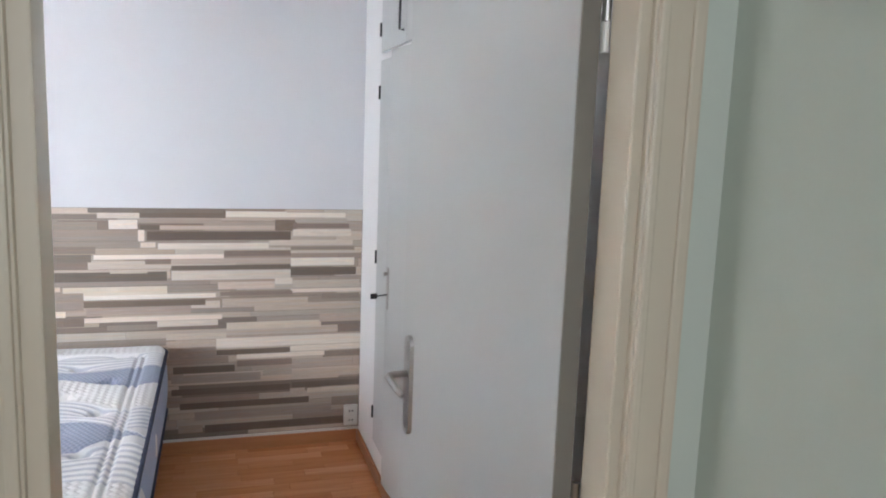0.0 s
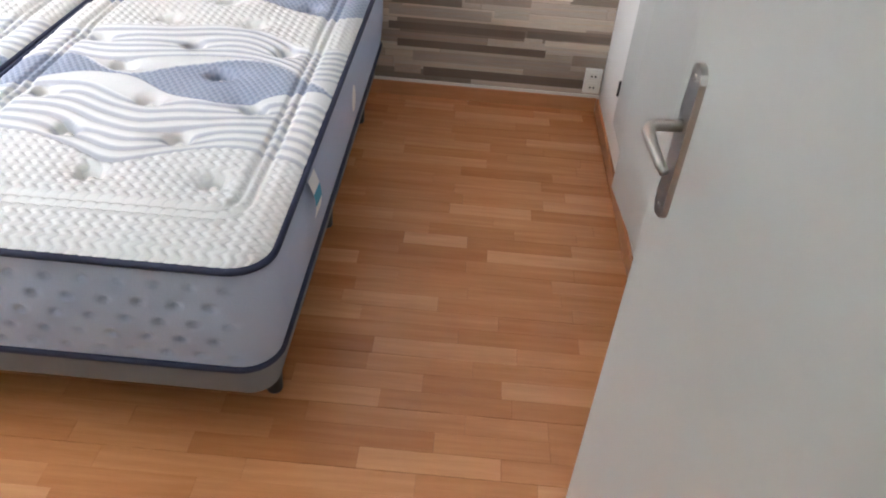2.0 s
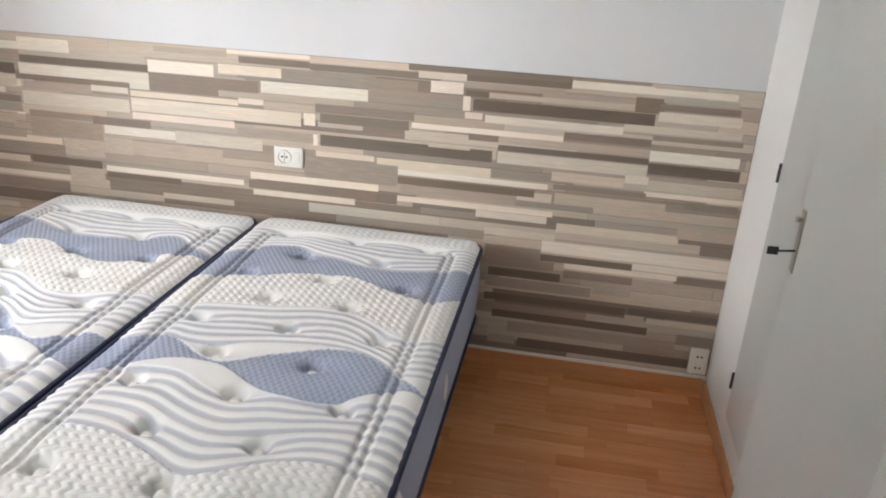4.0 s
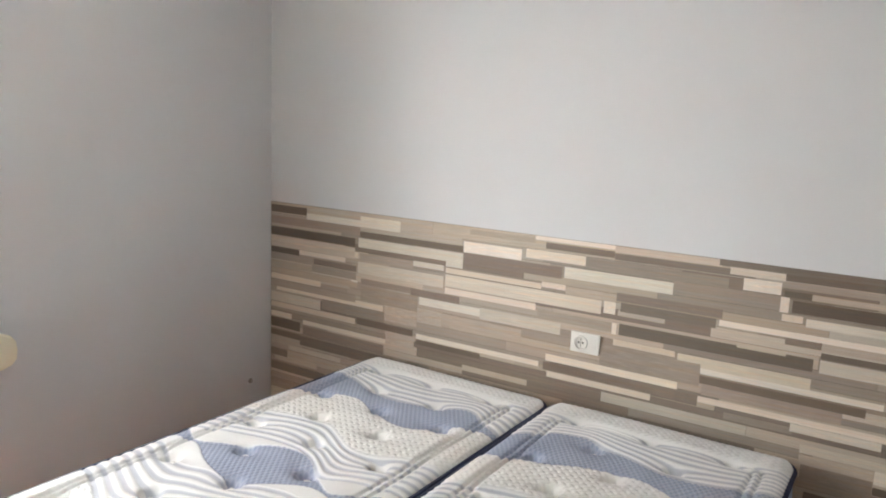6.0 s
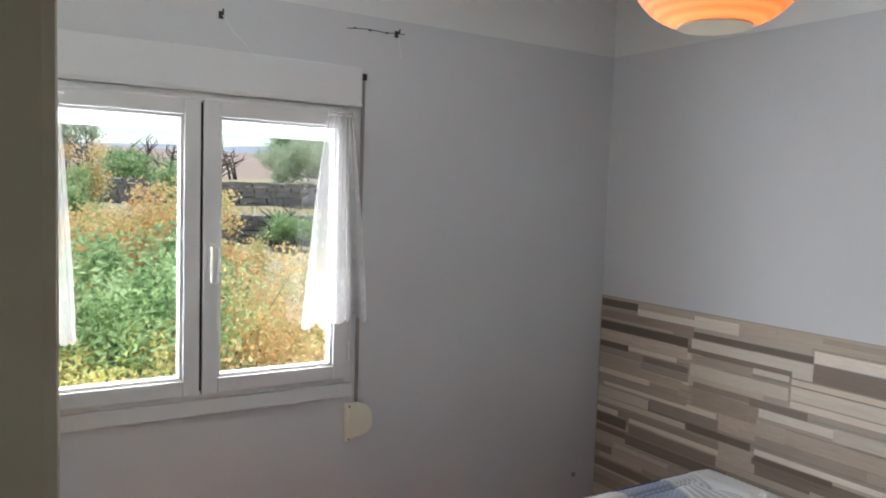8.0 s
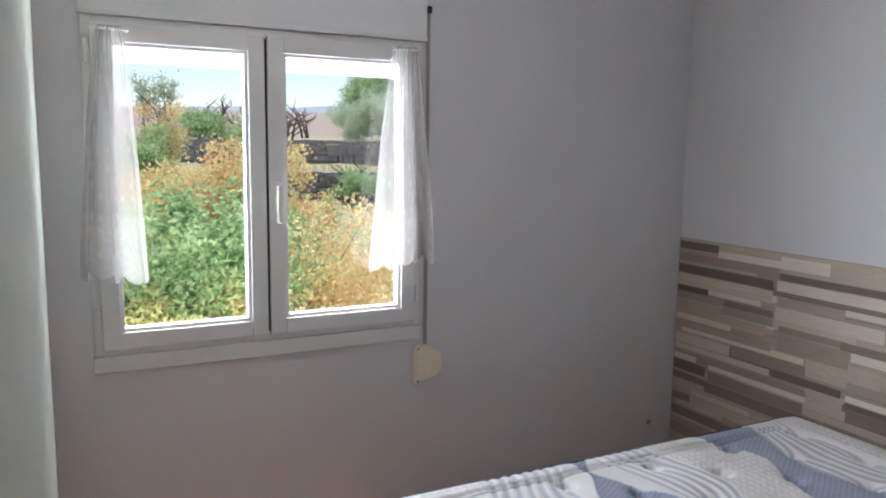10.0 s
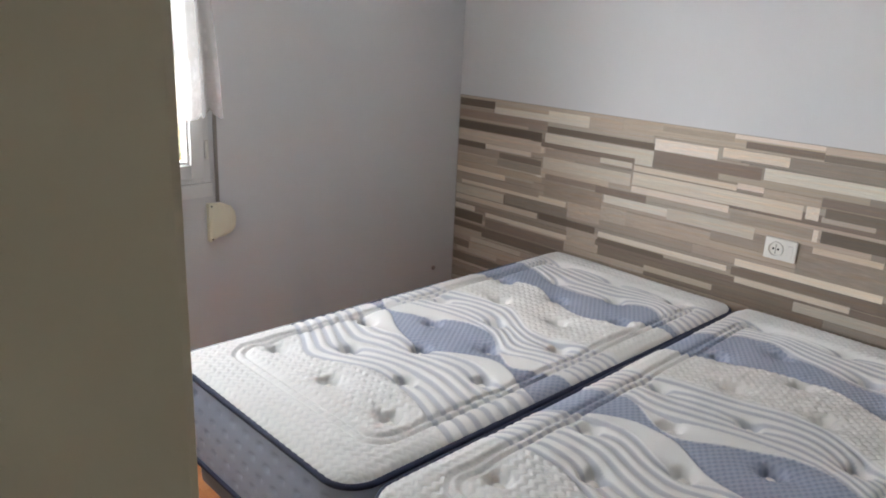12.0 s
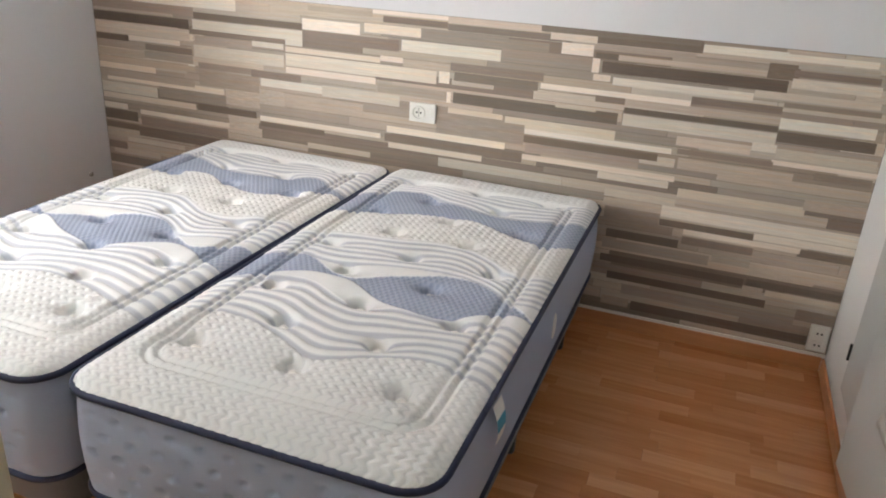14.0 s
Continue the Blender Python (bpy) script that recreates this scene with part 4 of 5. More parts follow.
# the printed planks that stand out, course by course from the top: from, to, bottom, top, tone
PLANKS = (
    ((-0.40, -0.12, 1.261, 1.281, 0.58), (-0.76, -0.40, 1.244, 1.279, 0.38), (-2.07, -1.72, 1.246, 1.276, 0.93), (-1.72, -1.31, 1.237, 1.273, 0.68), (-1.32, -0.70, 1.241, 1.267, 0.28), (-1.10, -0.69, 1.217, 1.262, 0.24), (-2.39, -2.07, 1.230, 1.255, 0.52), (-0.69, -0.39, 1.225, 1.253, 0.90)),
    ((-3.61, -3.36, 1.211, 1.251, 0.20), (-0.69, -0.09, 1.223, 1.248, 0.92), (-3.01, -2.77, 1.212, 1.247, 0.90), (-1.28, -1.10, 1.223, 1.247, 0.74), (-1.28, -1.09, 1.214, 1.242, 0.76), (-2.02, -1.72, 1.213, 1.241, 0.28), (-1.72, -1.19, 1.207, 1.235, 0.30), (-3.36, -2.77, 1.193, 1.226, 0.88)),
    ((-0.35, -0.08, 1.197, 1.219, 0.56), (-1.10, -0.71, 1.191, 1.215, 0.48), (-0.45, -0.34, 1.154, 1.211, 0.26), (-1.23, -1.10, 1.162, 1.208, 0.92), (-3.01, -2.43, 1.176, 1.207, 0.60), (-2.11, -1.84, 1.164, 1.204, 0.86), (-1.84, -1.28, 1.159, 1.198, 0.40), (-2.42, -2.13, 1.147, 1.196, 0.96)),
    ((-0.36, -0.07, 1.167, 1.193, 0.30), (-3.61, -3.01, 1.151, 1.192, 0.42), (-1.09, -1.00, 1.159, 1.183, 0.20), (-1.00, -0.45, 1.159, 1.181, 0.62), (-3.01, -2.42, 1.142, 1.173, 0.22), (-0.36, -0.06, 1.126, 1.163, 0.80), (-3.61, -3.13, 1.137, 1.159, 0.58), (-1.48, -1.10, 1.130, 1.159, 0.42)),
    ((-1.10, -1.07, 1.102, 1.159, 0.90), (-1.06, -0.37, 1.106, 1.152, 0.14), (-1.93, -1.48, 1.102, 1.150, 0.86), (-2.42, -1.94, 1.095, 1.145, 0.32), (-3.02, -2.42, 1.092, 1.139, 0.80), (-3.61, -3.04, 1.090, 1.134, 0.12), (-3.61, -3.12, 1.102, 1.134, 0.14), (-0.48, -0.05, 1.079, 1.107, 0.70)),
    ((-1.09, -1.02, 1.071, 1.098, 0.80), (-2.51, -2.42, 1.069, 1.094, 0.80), (-1.01, -0.48, 1.062, 1.093, 0.84), (-3.61, -3.04, 1.031, 1.087, 0.70), (-1.70, -1.29, 1.041, 1.078, 0.32), (-0.37, -0.04, 1.053, 1.074, 0.36), (-2.03, -1.92, 1.048, 1.072, 0.84), (-2.69, -2.52, 1.045, 1.071, 0.80)),
    ((-1.92, -1.70, 1.035, 1.069, 0.58), (-3.01, -2.69, 1.029, 1.066, 0.50), (-3.09, -3.02, 1.035, 1.065, 0.80), (-2.51, -2.03, 1.038, 1.063, 0.80), (-0.70, -0.37, 1.025, 1.055, 0.30), (-1.68, -1.31, 1.001, 1.040, 0.28), (-1.30, -0.70, 1.014, 1.037, 0.94), (-1.75, -1.70, 0.984, 1.035, 0.90)),
    ((-2.51, -1.76, 0.976, 1.033, 0.80), (-3.41, -3.10, 1.004, 1.029, 0.85), (-3.61, -3.41, 0.996, 1.027, 0.20), (-1.07, -0.95, 0.988, 1.026, 0.30), (-3.02, -2.52, 0.964, 1.021, 0.76), (-0.95, -0.36, 0.986, 1.017, 0.58), (-0.37, -0.04, 0.972, 1.014, 0.92), (-1.69, -1.50, 0.983, 1.007, 0.60)),
    ((-3.31, -3.03, 0.967, 0.997, 0.30), (-3.61, -3.32, 0.959, 0.993, 0.48), (-0.95, -0.37, 0.957, 0.981, 0.20), (-2.51, -2.05, 0.942, 0.971, 0.88), (-3.32, -3.03, 0.925, 0.964, 0.46), (-0.37, -0.03, 0.921, 0.964, 0.20), (-1.23, -1.06, 0.944, 0.962, 0.64), (-3.61, -3.32, 0.919, 0.956, 0.55)),
    ((-0.95, -0.37, 0.906, 0.954, 0.76), (-1.68, -0.97, 0.905, 0.953, 0.22), (-2.04, -1.71, 0.910, 0.950, 0.48), (-1.71, -1.69, 0.903, 0.950, 0.92), (-3.00, -2.67, 0.910, 0.940, 0.40), (-2.70, -2.43, 0.903, 0.938, 0.32), (-3.06, -3.02, 0.901, 0.923, 0.95), (-3.61, -3.02, 0.884, 0.916, 0.58)),
    ((-0.45, -0.36, 0.876, 0.909, 0.84), (-3.26, -3.07, 0.873, 0.907, 0.62), (-2.32, -1.93, 0.855, 0.907, 0.74), (-3.00, -2.66, 0.829, 0.904, 0.46), (-2.65, -2.32, 0.865, 0.903, 0.88), (-0.36, -0.01, 0.858, 0.897, 0.66), (-0.73, -0.45, 0.856, 0.894, 0.72), (-3.61, -3.26, 0.853, 0.883, 0.86)),
    ((-1.70, -1.45, 0.859, 0.883, 0.76), (-1.44, -0.97, 0.832, 0.880, 0.76), (-1.75, -1.35, 0.764, 0.853, 0.42), (-0.37, -0.00, 0.831, 0.851, 0.86), (-2.11, -1.88, 0.827, 0.850, 0.46), (-2.66, -2.52, 0.779, 0.849, 0.62), (-2.52, -2.11, 0.791, 0.847, 0.58), (-3.61, -3.03, 0.811, 0.846, 0.50)),
    ((-0.72, -0.36, 0.822, 0.844, 0.34), (-1.35, -0.74, 0.815, 0.839, 0.90), (-2.85, -2.66, 0.752, 0.827, 0.62), (-0.21, -0.01, 0.793, 0.825, 0.36), (-3.57, -2.86, 0.793, 0.823, 0.86), (-1.35, -0.79, 0.778, 0.810, 0.25), (-0.71, -0.28, 0.762, 0.808, 0.60), (-0.86, -0.72, 0.762, 0.800, 0.70)),
    ((-3.25, -2.85, 0.739, 0.794, 0.40), (-3.61, -3.26, 0.731, 0.782, 0.75), (-1.34, -0.86, 0.734, 0.776, 0.48), (-1.99, -1.43, 0.733, 0.764, 0.92), (-3.02, -2.68, 0.702, 0.736, 0.22), (-3.61, -3.03, 0.699, 0.729, 0.76), (-2.00, -1.44, 0.691, 0.728, 0.30), (-1.35, -0.71, 0.703, 0.728, 0.86)),
    ((-1.53, -1.35, 0.685, 0.726, 0.28), (-2.66, -2.02, 0.698, 0.723, 0.92), (-0.22, -0.00, 0.671, 0.716, 0.56), (-3.38, -3.02, 0.685, 0.711, 0.45), (-1.02, -0.73, 0.672, 0.703, 0.80), (-2.84, -2.67, 0.640, 0.700, 0.64), (-2.66, -2.31, 0.670, 0.695, 0.22), (-1.98, -1.53, 0.663, 0.689, 0.80)),
    ((-1.25, -1.01, 0.660, 0.688, 0.40), (-0.69, -0.21, 0.645, 0.683, 0.74), (-3.61, -3.46, 0.646, 0.676, 0.86), (-3.38, -2.84, 0.635, 0.659, 0.86), (-3.61, -3.40, 0.589, 0.641, 0.18), (-0.98, -0.69, 0.602, 0.634, 0.70), (-3.38, -2.85, 0.579, 0.627, 0.35), (-2.40, -2.07, 0.599, 0.626, 0.66)),
    ((-0.74, -0.00, 0.551, 0.602, 0.84), (-0.98, -0.74, 0.565, 0.597, 0.60), (-3.61, -3.40, 0.542, 0.573, 0.25), (-3.40, -2.79, 0.518, 0.570, 0.26), (-0.97, -0.74, 0.502, 0.561, 0.40), (-0.37, -0.00, 0.518, 0.548, 0.84), (-0.74, -0.37, 0.512, 0.542, 0.22), (-3.61, -3.39, 0.497, 0.541, 0.60)),
    ((-0.64, -0.19, 0.490, 0.514, 0.84), (-0.20, -0.00, 0.478, 0.513, 0.30), (-3.48, -3.12, 0.477, 0.502, 0.72), (-0.64, -0.36, 0.448, 0.483, 0.34), (-3.61, -3.49, 0.429, 0.470, 0.30), (-0.95, -0.65, 0.423, 0.461, 0.20), (-3.58, -3.28, 0.406, 0.438, 0.66), (-0.51, -0.36, 0.393, 0.433, 0.55)),
    ((-0.36, -0.00, 0.373, 0.419, 0.62), (-0.96, -0.52, 0.373, 0.416, 0.48), (-3.61, -3.21, 0.349, 0.395, 0.28), (-0.36, -0.00, 0.317, 0.349, 0.22), (-0.96, -0.37, 0.310, 0.344, 0.20), (-0.37, -0.29, 0.279, 0.317, 0.60), (-0.28, -0.00, 0.286, 0.313, 0.72), (-0.92, -0.27, 0.233, 0.268, 0.18)),
    ((-0.15, -0.00, 0.208, 0.257, 0.36), (-0.85, -0.15, 0.172, 0.220, 0.46), (-0.93, -0.81, 0.109, 0.150, 0.50), (-0.80, -0.08, 0.103, 0.146, 0.18)),
)
prnd = random.Random(5)
TONES = {}


def lay_strip(x0, x1, z0, z1, tone, th):
    if tone not in TONES:
        TONES[tone] = strip_mesh(tone)
    ob = new("strip", TONES[tone])
    ob.parent = paper
    ob.matrix_basis = Matrix.Translation(((x0 + x1) / 2, -0.003 - th / 2, (z0 + z1) / 2)) @ Matrix.Diagonal((x1 - x0 - 0.0012, th, z1 - z0 - 0.0014, 1))


for x0, x1, z0, z1, tone in back_strips():
    lay_strip(x0, x1, z0, z1, tone, 0.0006 + 0.0004 * prnd.random())
for course in PLANKS:
    for x0, x1, z0, z1, tone in course:
        lay_strip(x0, x1, z0, min(z1, PAPER - 0.0005), tone, 0.0014 + 0.0008 * prnd.random())

# ---- floor strips ----
LENS = (0.22, 0.30, 0.36, 0.42, 0.50)
SW = 0.0655
FL = {l: mesh_of("strip", box(-l / 2 + 0.0003, l / 2 - 0.0003, -SW / 2 + 0.0003, SW / 2 - 0.0003, -0.008, 0.0, 0.0), M_FLOOR) for l in LENS}
frnd = random.Random(21)
rest = bmesh.new()
count = 0
row = 0
y = -0.02
while y > -3.9:
    x = 0.30 - frnd.uniform(0, 0.28)
    groove = 0.0012 if row % 3 == 0 else 0.0
    while x > -3.62:
        l = frnd.choice(LENS)
        cx = x - l / 2
        if -1.05 < cx < 0.1 and -2.9 < y < 0 and count < 300:
            s = new("strip", FL[l])
            s.parent = floor
            s.matrix_basis = pose(cx, y, -0.0002 * frnd.random())
            count += 1
        else:
            box_bm(rest, cx - l / 2 + 0.0003, cx + l / 2 - 0.0003, y - SW / 2 + 0.0003, y + SW / 2 - 0.0003, -0.008, -0.0002 * frnd.random())
        x -= l
    y -= SW + groove
    row += 1
fl_rest = new("floor_strips", mesh_of("floor_strips", rest, M_FLOOR))
fl_rest.parent = floor
tagged(fl_rest, kind="stuff")
setting("hall_floor", box(-1.6, -0.02, -5.6, -3.93, -0.009, -0.001), M_FLOOR, "orange-brown laminate hall floor", "floor")

# ---- outdoors ----
def ground_material(name, a, b, scale):
    m, N, L, bs = nodes_of(name)
    v = coords(N, L)
    f = noise_tex(N, L, v, scale, 6, 0.65)
    g = noise_tex(N, L, v, scale * 9, 4, 0.6)
    c = mixc(N, L, ramp(N, L, f, [(0.35, (0, 0, 0)), (0.65, (1, 1, 1))]), a, b)
    c = mixc(N, L, math_node(N, L, "MULTIPLY", g, 0.5), c, tuple(k * 0.55 for k in a))
    L.new(c, bs.inputs["Base Color"])
    bs.inputs["Roughness"].default_value = 0.95
    bump(N, L, bs, g, 0.5, 0.05)
    return m


def terrain_material(name, far, *near):
    """Dry grass near by, bare ploughed earth out on the far fields."""
    m = ground_material(name, *near)
    N, L = m.node_tree.nodes, m.node_tree.links
    b = N["Principled BSDF"]
    grass = b.inputs["Base Color"].links[0].from_socket
    sep = N.new("ShaderNodeSeparateXYZ")
    v = coords(N, L)
    L.new(v, sep.inputs[0])
    out = math_node(N, L, "MULTIPLY_ADD", sep.outputs[0], -0.12, -4.4)
    out = math_node(N, L, "MULTIPLY_ADD", noise_tex(N, L, v, 0.3, 3), 0.8, out)
    c = mixc(N, L, ramp(N, L, out, [(0.3, (0, 0, 0)), (0.8, (1, 1, 1))]), grass, far)
    L.new(c, b.inputs["Base Color"])
    return m


M_GROUND = terrain_material("dry_grass_ground", (0.30, 0.235, 0.19), (0.44, 0.375, 0.24), (0.33, 0.34, 0.19), 0.5)
M_STONE = ground_material("terrace_stone", (0.40, 0.35, 0.32), (0.26, 0.24, 0.225), 3.0)
M_BARK = plain("bark", (0.12, 0.09, 0.07), 0.9, vary=0.2, grain=40, relief=0.5)


def leaf_material(name, stops):
    """Leaves toned clump by clump, and a little leaf by leaf."""
    m, N, L, b = nodes_of(name)
    geo = N.new("ShaderNodeNewGeometry")
    clump = noise_tex(N, L, coords(N, L), 2.6, 2)
    clump = math_node(N, L, "MULTIPLY_ADD", clump, 1.9, -0.65)
    mixed = math_node(N, L, "MULTIPLY_ADD", geo.outputs["Random Per Island"], 0.40, clump)
    c = ramp(N, L, mixed, stops)
    L.new(c, b.inputs["Base Color"])
    b.inputs["Roughness"].default_value = 0.55
    tl = N.new("ShaderNodeBsdfTranslucent")
    L.new(c, tl.inputs["Color"])
    mx = N.new("ShaderNodeMixShader")
    mx.inputs[0].default_value = 0.5
    L.new(b.outputs[0], mx.inputs[1])
    L.new(tl.outputs[0], mx.inputs[2])
    L.new(mx.outputs[0], N["Material Output"].inputs["Surface"])
    return m


M_GREEN = leaf_material("green_leaves", [(0.0, (0.18, 0.31, 0.12)), (0.5, (0.38, 0.53, 0.25)), (1.0, (0.64, 0.76, 0.45))])
M_ORANGE = leaf_material("autumn_leaves", [(0.0, (0.74, 0.42, 0.20)), (0.3, (0.82, 0.58, 0.29)), (0.6, (0.78, 0.67, 0.34)), (1.0, (0.50, 0.60, 0.29))])
M_YELLOW = leaf_material("yellow_leaves", [(0.0, (0.70, 0.54, 0.18)), (0.5, (0.72, 0.66, 0.28)), (1.0, (0.42, 0.54, 0.20))])
M_OLIVE = leaf_material("olive_leaves", [(0.0, (0.34, 0.42, 0.26)), (0.5, (0.52, 0.60, 0.42)), (1.0, (0.68, 0.74, 0.58))])

# terraced ground: gentle rise from the house, two stone retaining walls
prof = [(-3.93, -1.7), (-8, -1.5), (-12, -0.7), (-17, -0.25), (-21.98, 0.12), (-22.02, 0.78), (-26, 0.85), (-29.98, 0.95), (-30.02, 1.72), (-45, 2.4), (-90, 5.0), (-300, 14.5), (-900, 38.0)]
ys = [-500, -120, -60, -40] + [-30 + 1.5 * k for k in range(41)] + [40, 70, 130, 500]
bm = bmesh.new()
grnd = random.Random(2)
lines = []
for x, z in prof:
    lines.append([bm.verts.new((x + (grnd.uniform(-0.2, 0.2) if -40 < x < -9 and abs(x + 22) > 0.1 and abs(x + 30) > 0.1 else 0), yy, z + (grnd.uniform(-0.07, 0.07) if x > -40 else 0))) for yy in ys])
for a, b in zip(lines, lines[1:]):
    for k in range(len(ys) - 1):
        bm.faces.new((a[k], a[k + 1], b[k + 1], b[k]))
bmesh.ops.recalc_face_normals(bm, faces=bm.faces)
setting("ground", bm, M_GROUND, "dry grassy terraced ground rising away from the house", "ground")


def stone_wall(x, z0, z1, y0, y1, seed):
    w = thing("stone_wall", "dark dry-stone terrace retaining wall among dry grass", "stone wall", "terrace walls", at=(x, 0, 0))
    r = random.Random(seed)
    bm = bmesh.new()
    z = z0
    while z < z1:
        h = r.uniform(0.13, 0.24)
        y = y0
        while y < y1:
            l = r.uniform(0.2, 0.6)
            d = r.uniform(0, 0.10)
            box_bm(bm, -0.1 + d - 0.1, 0.2 + d, y + 0.01, y + l - 0.01, z + 0.01, z + h - 0.008)
            y += l
        z += h
    for v in bm.verts:
        v.co += Vector((r.uniform(-0.03, 0.03), r.uniform(-0.03, 0.03), r.uniform(-0.025, 0.025)))
    ob = part("stones", bm, M_STONE, w)
    tagged(ob, kind="stuff")


stone_wall(-22, 0.02, 0.80, -8, 16, 4)
stone_wall(-30, 0.85, 1.78, -10, 22, 6)


def crown_mesh(name, lobes, count, leaf, mat, seed):
    """Folded leaves in small sprays, scattered through uneven lobes and thicker towards their skins."""
    r = np.random.RandomState(seed)

    def unit(n):
        d = r.normal(size=(n, 3))
        return d / np.linalg.norm(d, axis=1)[:, None]

    tot = sum(l[3] ** 2 for l in lobes)
    sprays = []
    for cx, cy, cz, rad in lobes:
        n = max(1, int(count / 9 * rad ** 2 / tot))
        d = unit(n)
        f = rad * (0.40 + 0.68 * r.rand(n) ** 0.6) * (0.80 + 0.32 * np.sin(5 * d[:, 0] + seed) * np.sin(4 * d[:, 2] + cx))
        sprays.append(np.array((cx, cy, cz)) + d * f[:, None] * np.array((1, 1, 0.85)))
    c = np.repeat(np.concatenate(sprays), 9, axis=0)
    n = len(c)
    p = c + r.normal(size=(n, 3)) * leaf * 1.15
    t = unit(n)
    s = np.cross(t, unit(n))
    s /= np.linalg.norm(s, axis=1)[:, None]
    l, w = leaf * r.uniform(0.6, 1.3, (n, 1)), leaf * r.uniform(0.4, 0.65, (n, 1))
    lift = np.cross(t, s) * w * 0.25
    verts = np.stack([p - t * l / 2, p + s * w / 2 + lift, p + t * l / 2, p - s * w / 2 + lift], 1).reshape(-1, 3)
    k = 4 * np.arange(n)[:, None]
    faces = np.concatenate([k + np.array((0, 1, 2)), k + np.array((0, 2, 3))])
    me = bpy.data.meshes.new(name)
    me.from_pydata(verts.tolist(), [], faces.tolist())
    me.materials.append(mat)
    return me


def plant(name, label, category, group, x, y, z, height, spread, mat, count, leaf, seed, bare=False, stems=3):
    th = thing(name, label, category, group, at=(x, y, z))
    r = random.Random(seed)
    bm = bmesh.new()
    lobes = []
    for k in range(stems):
        a = r.uniform(0, 6.28)
        lean = spread * r.uniform(0.2, 0.5)
        p0 = Vector((r.uniform(-0.05, 0.05) * stems, r.uniform(-0.05, 0.05) * stems, -0.1))
        p1 = p0 + Vector((math.cos(a) * lean * 0.4, math.sin(a) * lean * 0.4, height * r.uniform(0.35, 0.5)))
        p2 = p1 + Vector((math.cos(a) * lean * 0.6, math.sin(a) * lean * 0.6, height * r.uniform(0.2, 0.35)))
        base = (0.055 if bare else 0.020) * height / stems ** 0.5
        tube_bm(bm, [p0, (p0 + p1) / 2 + Vector((r.uniform(-.05, .05), r.uniform(-.05, .05), 0)), p1, p2], [base, base * 0.75, base * 0.55, base * 0.2], 7)
        for j in range(5 if bare else 3):
            b = r.uniform(0, 6.28)
            q0 = p0.lerp(p1, r.uniform(0.5, 1.0)) if j % 2 else p1.lerp(p2, r.uniform(0, 0.7))
            e = spread * r.uniform(0.25, 0.5)
            q1 = q0 + Vector((math.cos(b) * e * 0.7, math.sin(b) * e * 0.7, height * r.uniform(0.05, 0.2)))
            q2 = q1 + Vector((math.cos(b + 0.7) * e * 0.5, math.sin(b + 0.7) * e * 0.5, height * r.uniform(0.06, 0.2)))
            tube_bm(bm, [q0, q1, q2], [base * 0.4, base * 0.28, base * 0.08], 5)
            lobes.append((q2.x, q2.y, q2.z, spread * r.uniform(0.16, 0.30)))
            lobes.append((q1.x, q1.y, q1.z, spread * r.uniform(0.14, 0.26)))
        lobes.append((p2.x, p2.y, p2.z, spread * r.uniform(0.2, 0.3)))
    part("trunk", bm, M_BARK, th, smooth=True)
    if count:
        c = new("crown", crown_mesh("crown", lobes, count, leaf, mat, seed))
        c.parent = th
    return th


# shrubs below the window, nearest first
plant("shrub", "dense green leafy shrub below the window", "shrub", "", -8.1, -1.72, -1.45, 2.9, 1.5, M_GREEN, 27000, 0.075, 1, stems=8)
plant("shrub", "low yellow-green leafy shrub below the window", "shrub", "", -7.0, -1.62, -1.5, 2.3, 0.85, M_YELLOW, 8500, 0.060, 2, stems=7)
plant("shrub", "orange autumn-leaved shrub below the window", "shrub", "", -7.9, -0.25, -1.5, 2.7, 1.35, M_ORANGE, 10500, 0.062, 3, stems=11)
plant("shrub", "orange and yellow autumn-leaved shrub", "shrub", "", -8.6, 0.55, -1.4, 2.55, 1.4, M_ORANGE, 9500, 0.062, 9, stems=10)
plant("shrub", "yellow-green shrub between the autumn shrubs", "shrub", "", -9.4, -0.62, -1.3, 2.2, 0.8, M_YELLOW, 9000, 0.050, 12, stems=6)
plant("tree", "small orange autumn-leaved tree behind the green shrub", "tree", "", -11.4, -1.15, -0.85, 2.55, 1.7, M_ORANGE, 17000, 0.080, 4, stems=6)
plant("tree", "small yellow-orange autumn tree on the slope", "tree", "", -11.3, 0.22, -0.85, 2.5, 0.62, M_ORANGE, 6500, 0.055, 14, stems=4)
plant("tree", "green tree with airy crown on the slope", "tree", "", -15.3, -1.15, -0.4, 2.45, 1.05, M_GREEN, 6000, 0.070, 5, stems=3)
plant("tree", "orange topped autumn tree on the slope", "tree", "", -15.8, -1.05, -0.4, 3.1, 0.80, M_ORANGE, 3000, 0.065, 15, stems=2)
plant("tree", "pale slender poplar far behind the terraces", "tree", "poplars", -41, 1.45, 2.1, 3.2, 0.55, M_OLIVE, 900, 0.17, 50, stems=5)
plant("tree", "pale slender poplar far behind the terraces", "tree", "poplars", -41, 2.35, 2.1, 3.0, 0.50, M_OLIVE, 800, 0.17, 51, stems=5)
plant("shrub", "round bright green bush by the stone wall", "shrub", "", -20.8, 5.0, 0.1, 1.0, 1.0, M_GREEN, 6000, 0.065, 6, stems=5)
plant("tree", "leafless dark tree before the stone wall", "tree", "bare trees", -21.2, 4.55, 0.1, 1.6, 1.5, M_GREEN, 0, 0.1, 7, bare=True, stems=2)
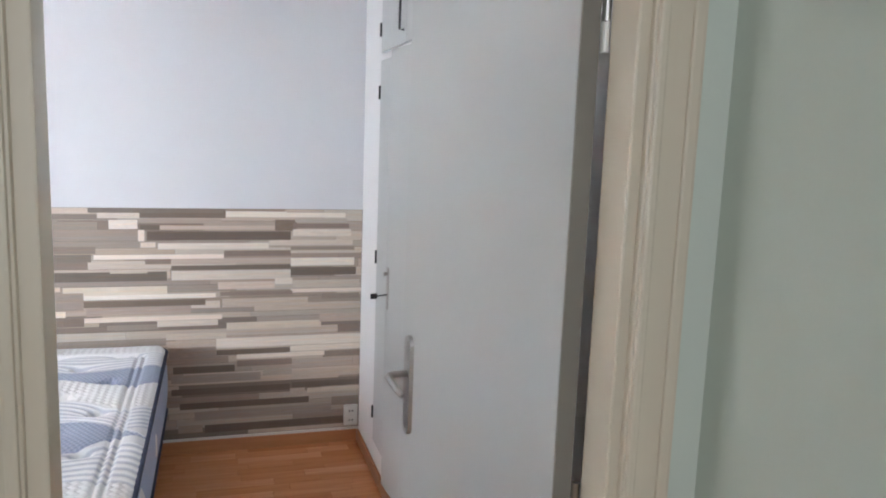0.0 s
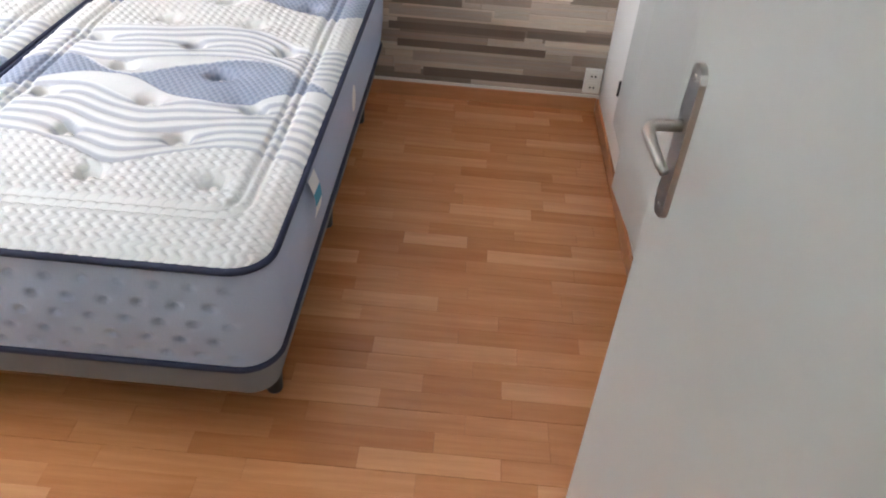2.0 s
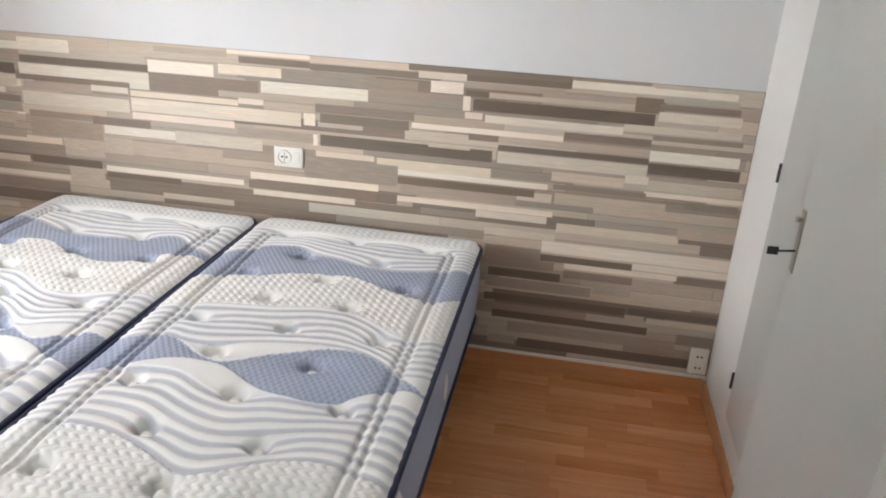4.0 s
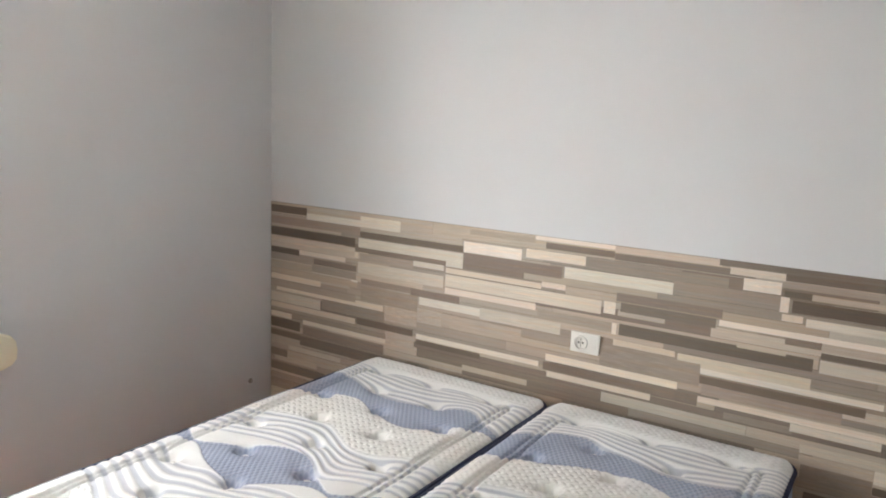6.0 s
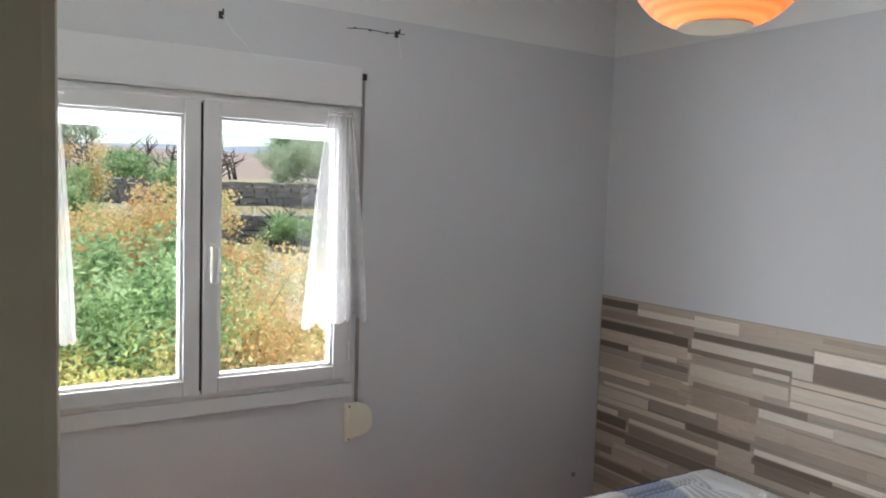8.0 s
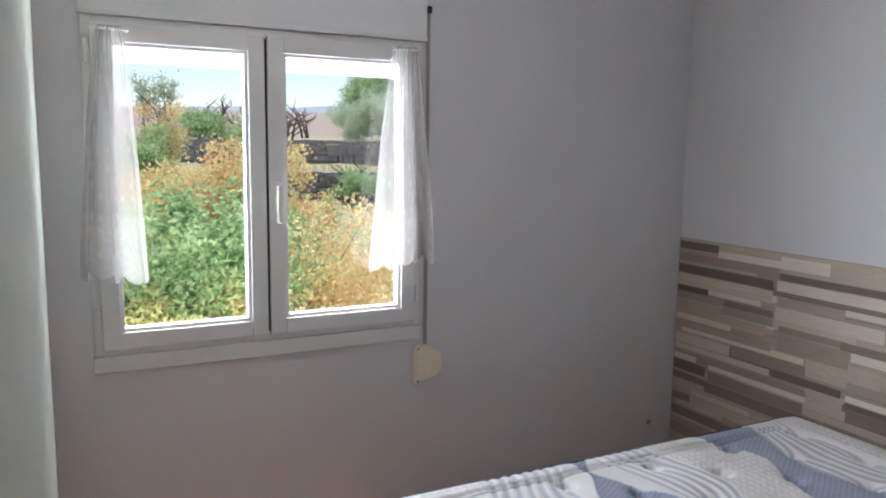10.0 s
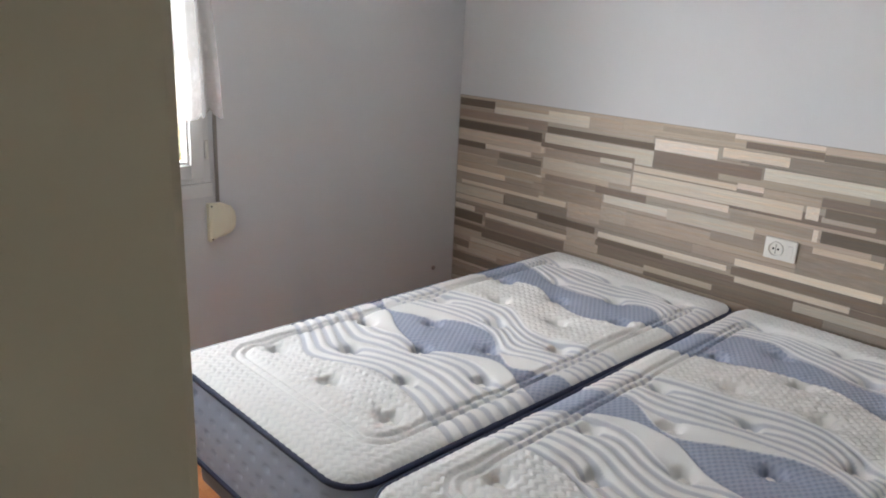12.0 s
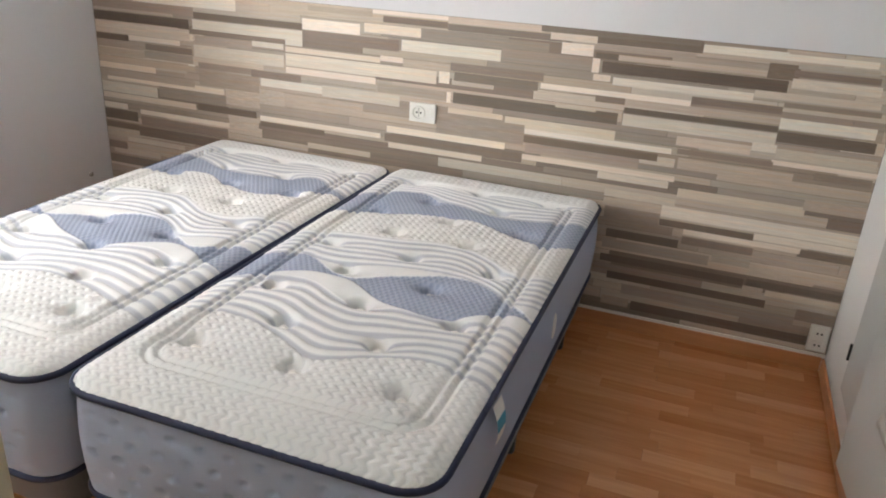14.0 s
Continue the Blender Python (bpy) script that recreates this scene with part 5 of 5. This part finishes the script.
plant("tree", "silvery olive tree on the upper terrace", "tree", "olive trees", -33.5, 9.6, 1.7, 2.2, 2.4, M_OLIVE, 20000, 0.085, 8, stems=6)
plant("tree", "silvery olive tree on the upper terrace", "tree", "olive trees", -35, 11.9, 1.7, 2.4, 2.5, M_OLIVE, 16000, 0.090, 18, stems=6)
plant("tree", "tall dark green tree behind the olives", "tree", "", -46, 16.0, 2.3, 4.3, 3.8, M_GREEN, 16000, 0.15, 10, stems=5)
plant("tree", "tall dark green tree behind the olives", "tree", "", -48, 19.8, 2.3, 4.5, 4.2, M_GREEN, 14000, 0.15, 11, stems=5)
for k, (tx, ty, hh) in enumerate(((-33, 3.0, 2.4), (-34, 4.6, 2.3), (-34, 6.6, 2.2), (-36, 1.6, 2.6), (-37, 8.3, 2.4), (-35, 5.6, 2.0))):
    plant("tree", "leafless pruned tree on the upper terrace", "tree", "bare trees", tx, ty, 1.7, hh, 2.0, M_GREEN, 0, 0.1, 30 + k, bare=True, stems=3)
plant("shrub", "green pointed-leaf bush on the upper terrace", "shrub", "", -32.5, 2.7, 1.7, 1.2, 1.5, M_GREEN, 2500, 0.16, 40, stems=5)
plant("shrub", "dark green bush on the upper terrace", "shrub", "", -33, 4.1, 1.7, 0.6, 0.9, M_GREEN, 1800, 0.10, 41, stems=5)
plant("shrub", "dark green upright bush by the wall", "shrub", "", -27.5, 3.3, 0.9, 1.7, 1.0, M_GREEN, 3000, 0.10, 42, stems=5)
# far low hills; the distance haze is painted into their blue-grey colour
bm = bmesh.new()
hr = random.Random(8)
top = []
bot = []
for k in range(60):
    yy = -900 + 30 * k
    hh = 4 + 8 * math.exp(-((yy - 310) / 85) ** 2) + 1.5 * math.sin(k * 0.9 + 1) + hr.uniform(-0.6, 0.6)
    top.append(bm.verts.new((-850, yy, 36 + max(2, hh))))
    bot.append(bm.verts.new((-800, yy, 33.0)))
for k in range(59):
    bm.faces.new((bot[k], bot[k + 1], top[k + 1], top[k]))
setting("backdrop", bm, ground_material("hazy_far_hill", (0.34, 0.39, 0.46), (0.30, 0.34, 0.39), 0.02), "hazy low hills on the horizon", "backdrop")

# scattered dry grass tufts on the slope
gr = np.random.RandomState(3)
verts, faces = [], []
for _ in range(9000):
    x, y = -9 - 20 * gr.rand() ** 1.2, gr.uniform(-4, 12)
    z = float(np.interp(-x, [8, 12, 17, 22, 22.05, 26, 30], [-1.5, -0.7, -0.25, 0.12, 0.78, 0.85, 0.95]))
    a, h = gr.uniform(0, 6.28), gr.uniform(0.08, 0.28)
    dx, dy = math.cos(a) * 0.012, math.sin(a) * 0.012
    b = len(verts)
    verts += [(x - dx, y - dy, z - 0.03), (x + dx, y + dy, z - 0.03), (x + gr.normal() * 0.07, y + gr.normal() * 0.07, z + h)]
    faces.append((b, b + 1, b + 2))
me = bpy.data.meshes.new("dry_grass")
me.from_pydata(verts, [], faces)
me.materials.append(leaf_material("straw", [(0.0, (0.42, 0.32, 0.16)), (0.6, (0.50, 0.42, 0.22)), (1.0, (0.24, 0.26, 0.10))]))
tagged(new("dry_grass", me), "sparse straw-coloured dry grass on the slope", "grass", kind="stuff")
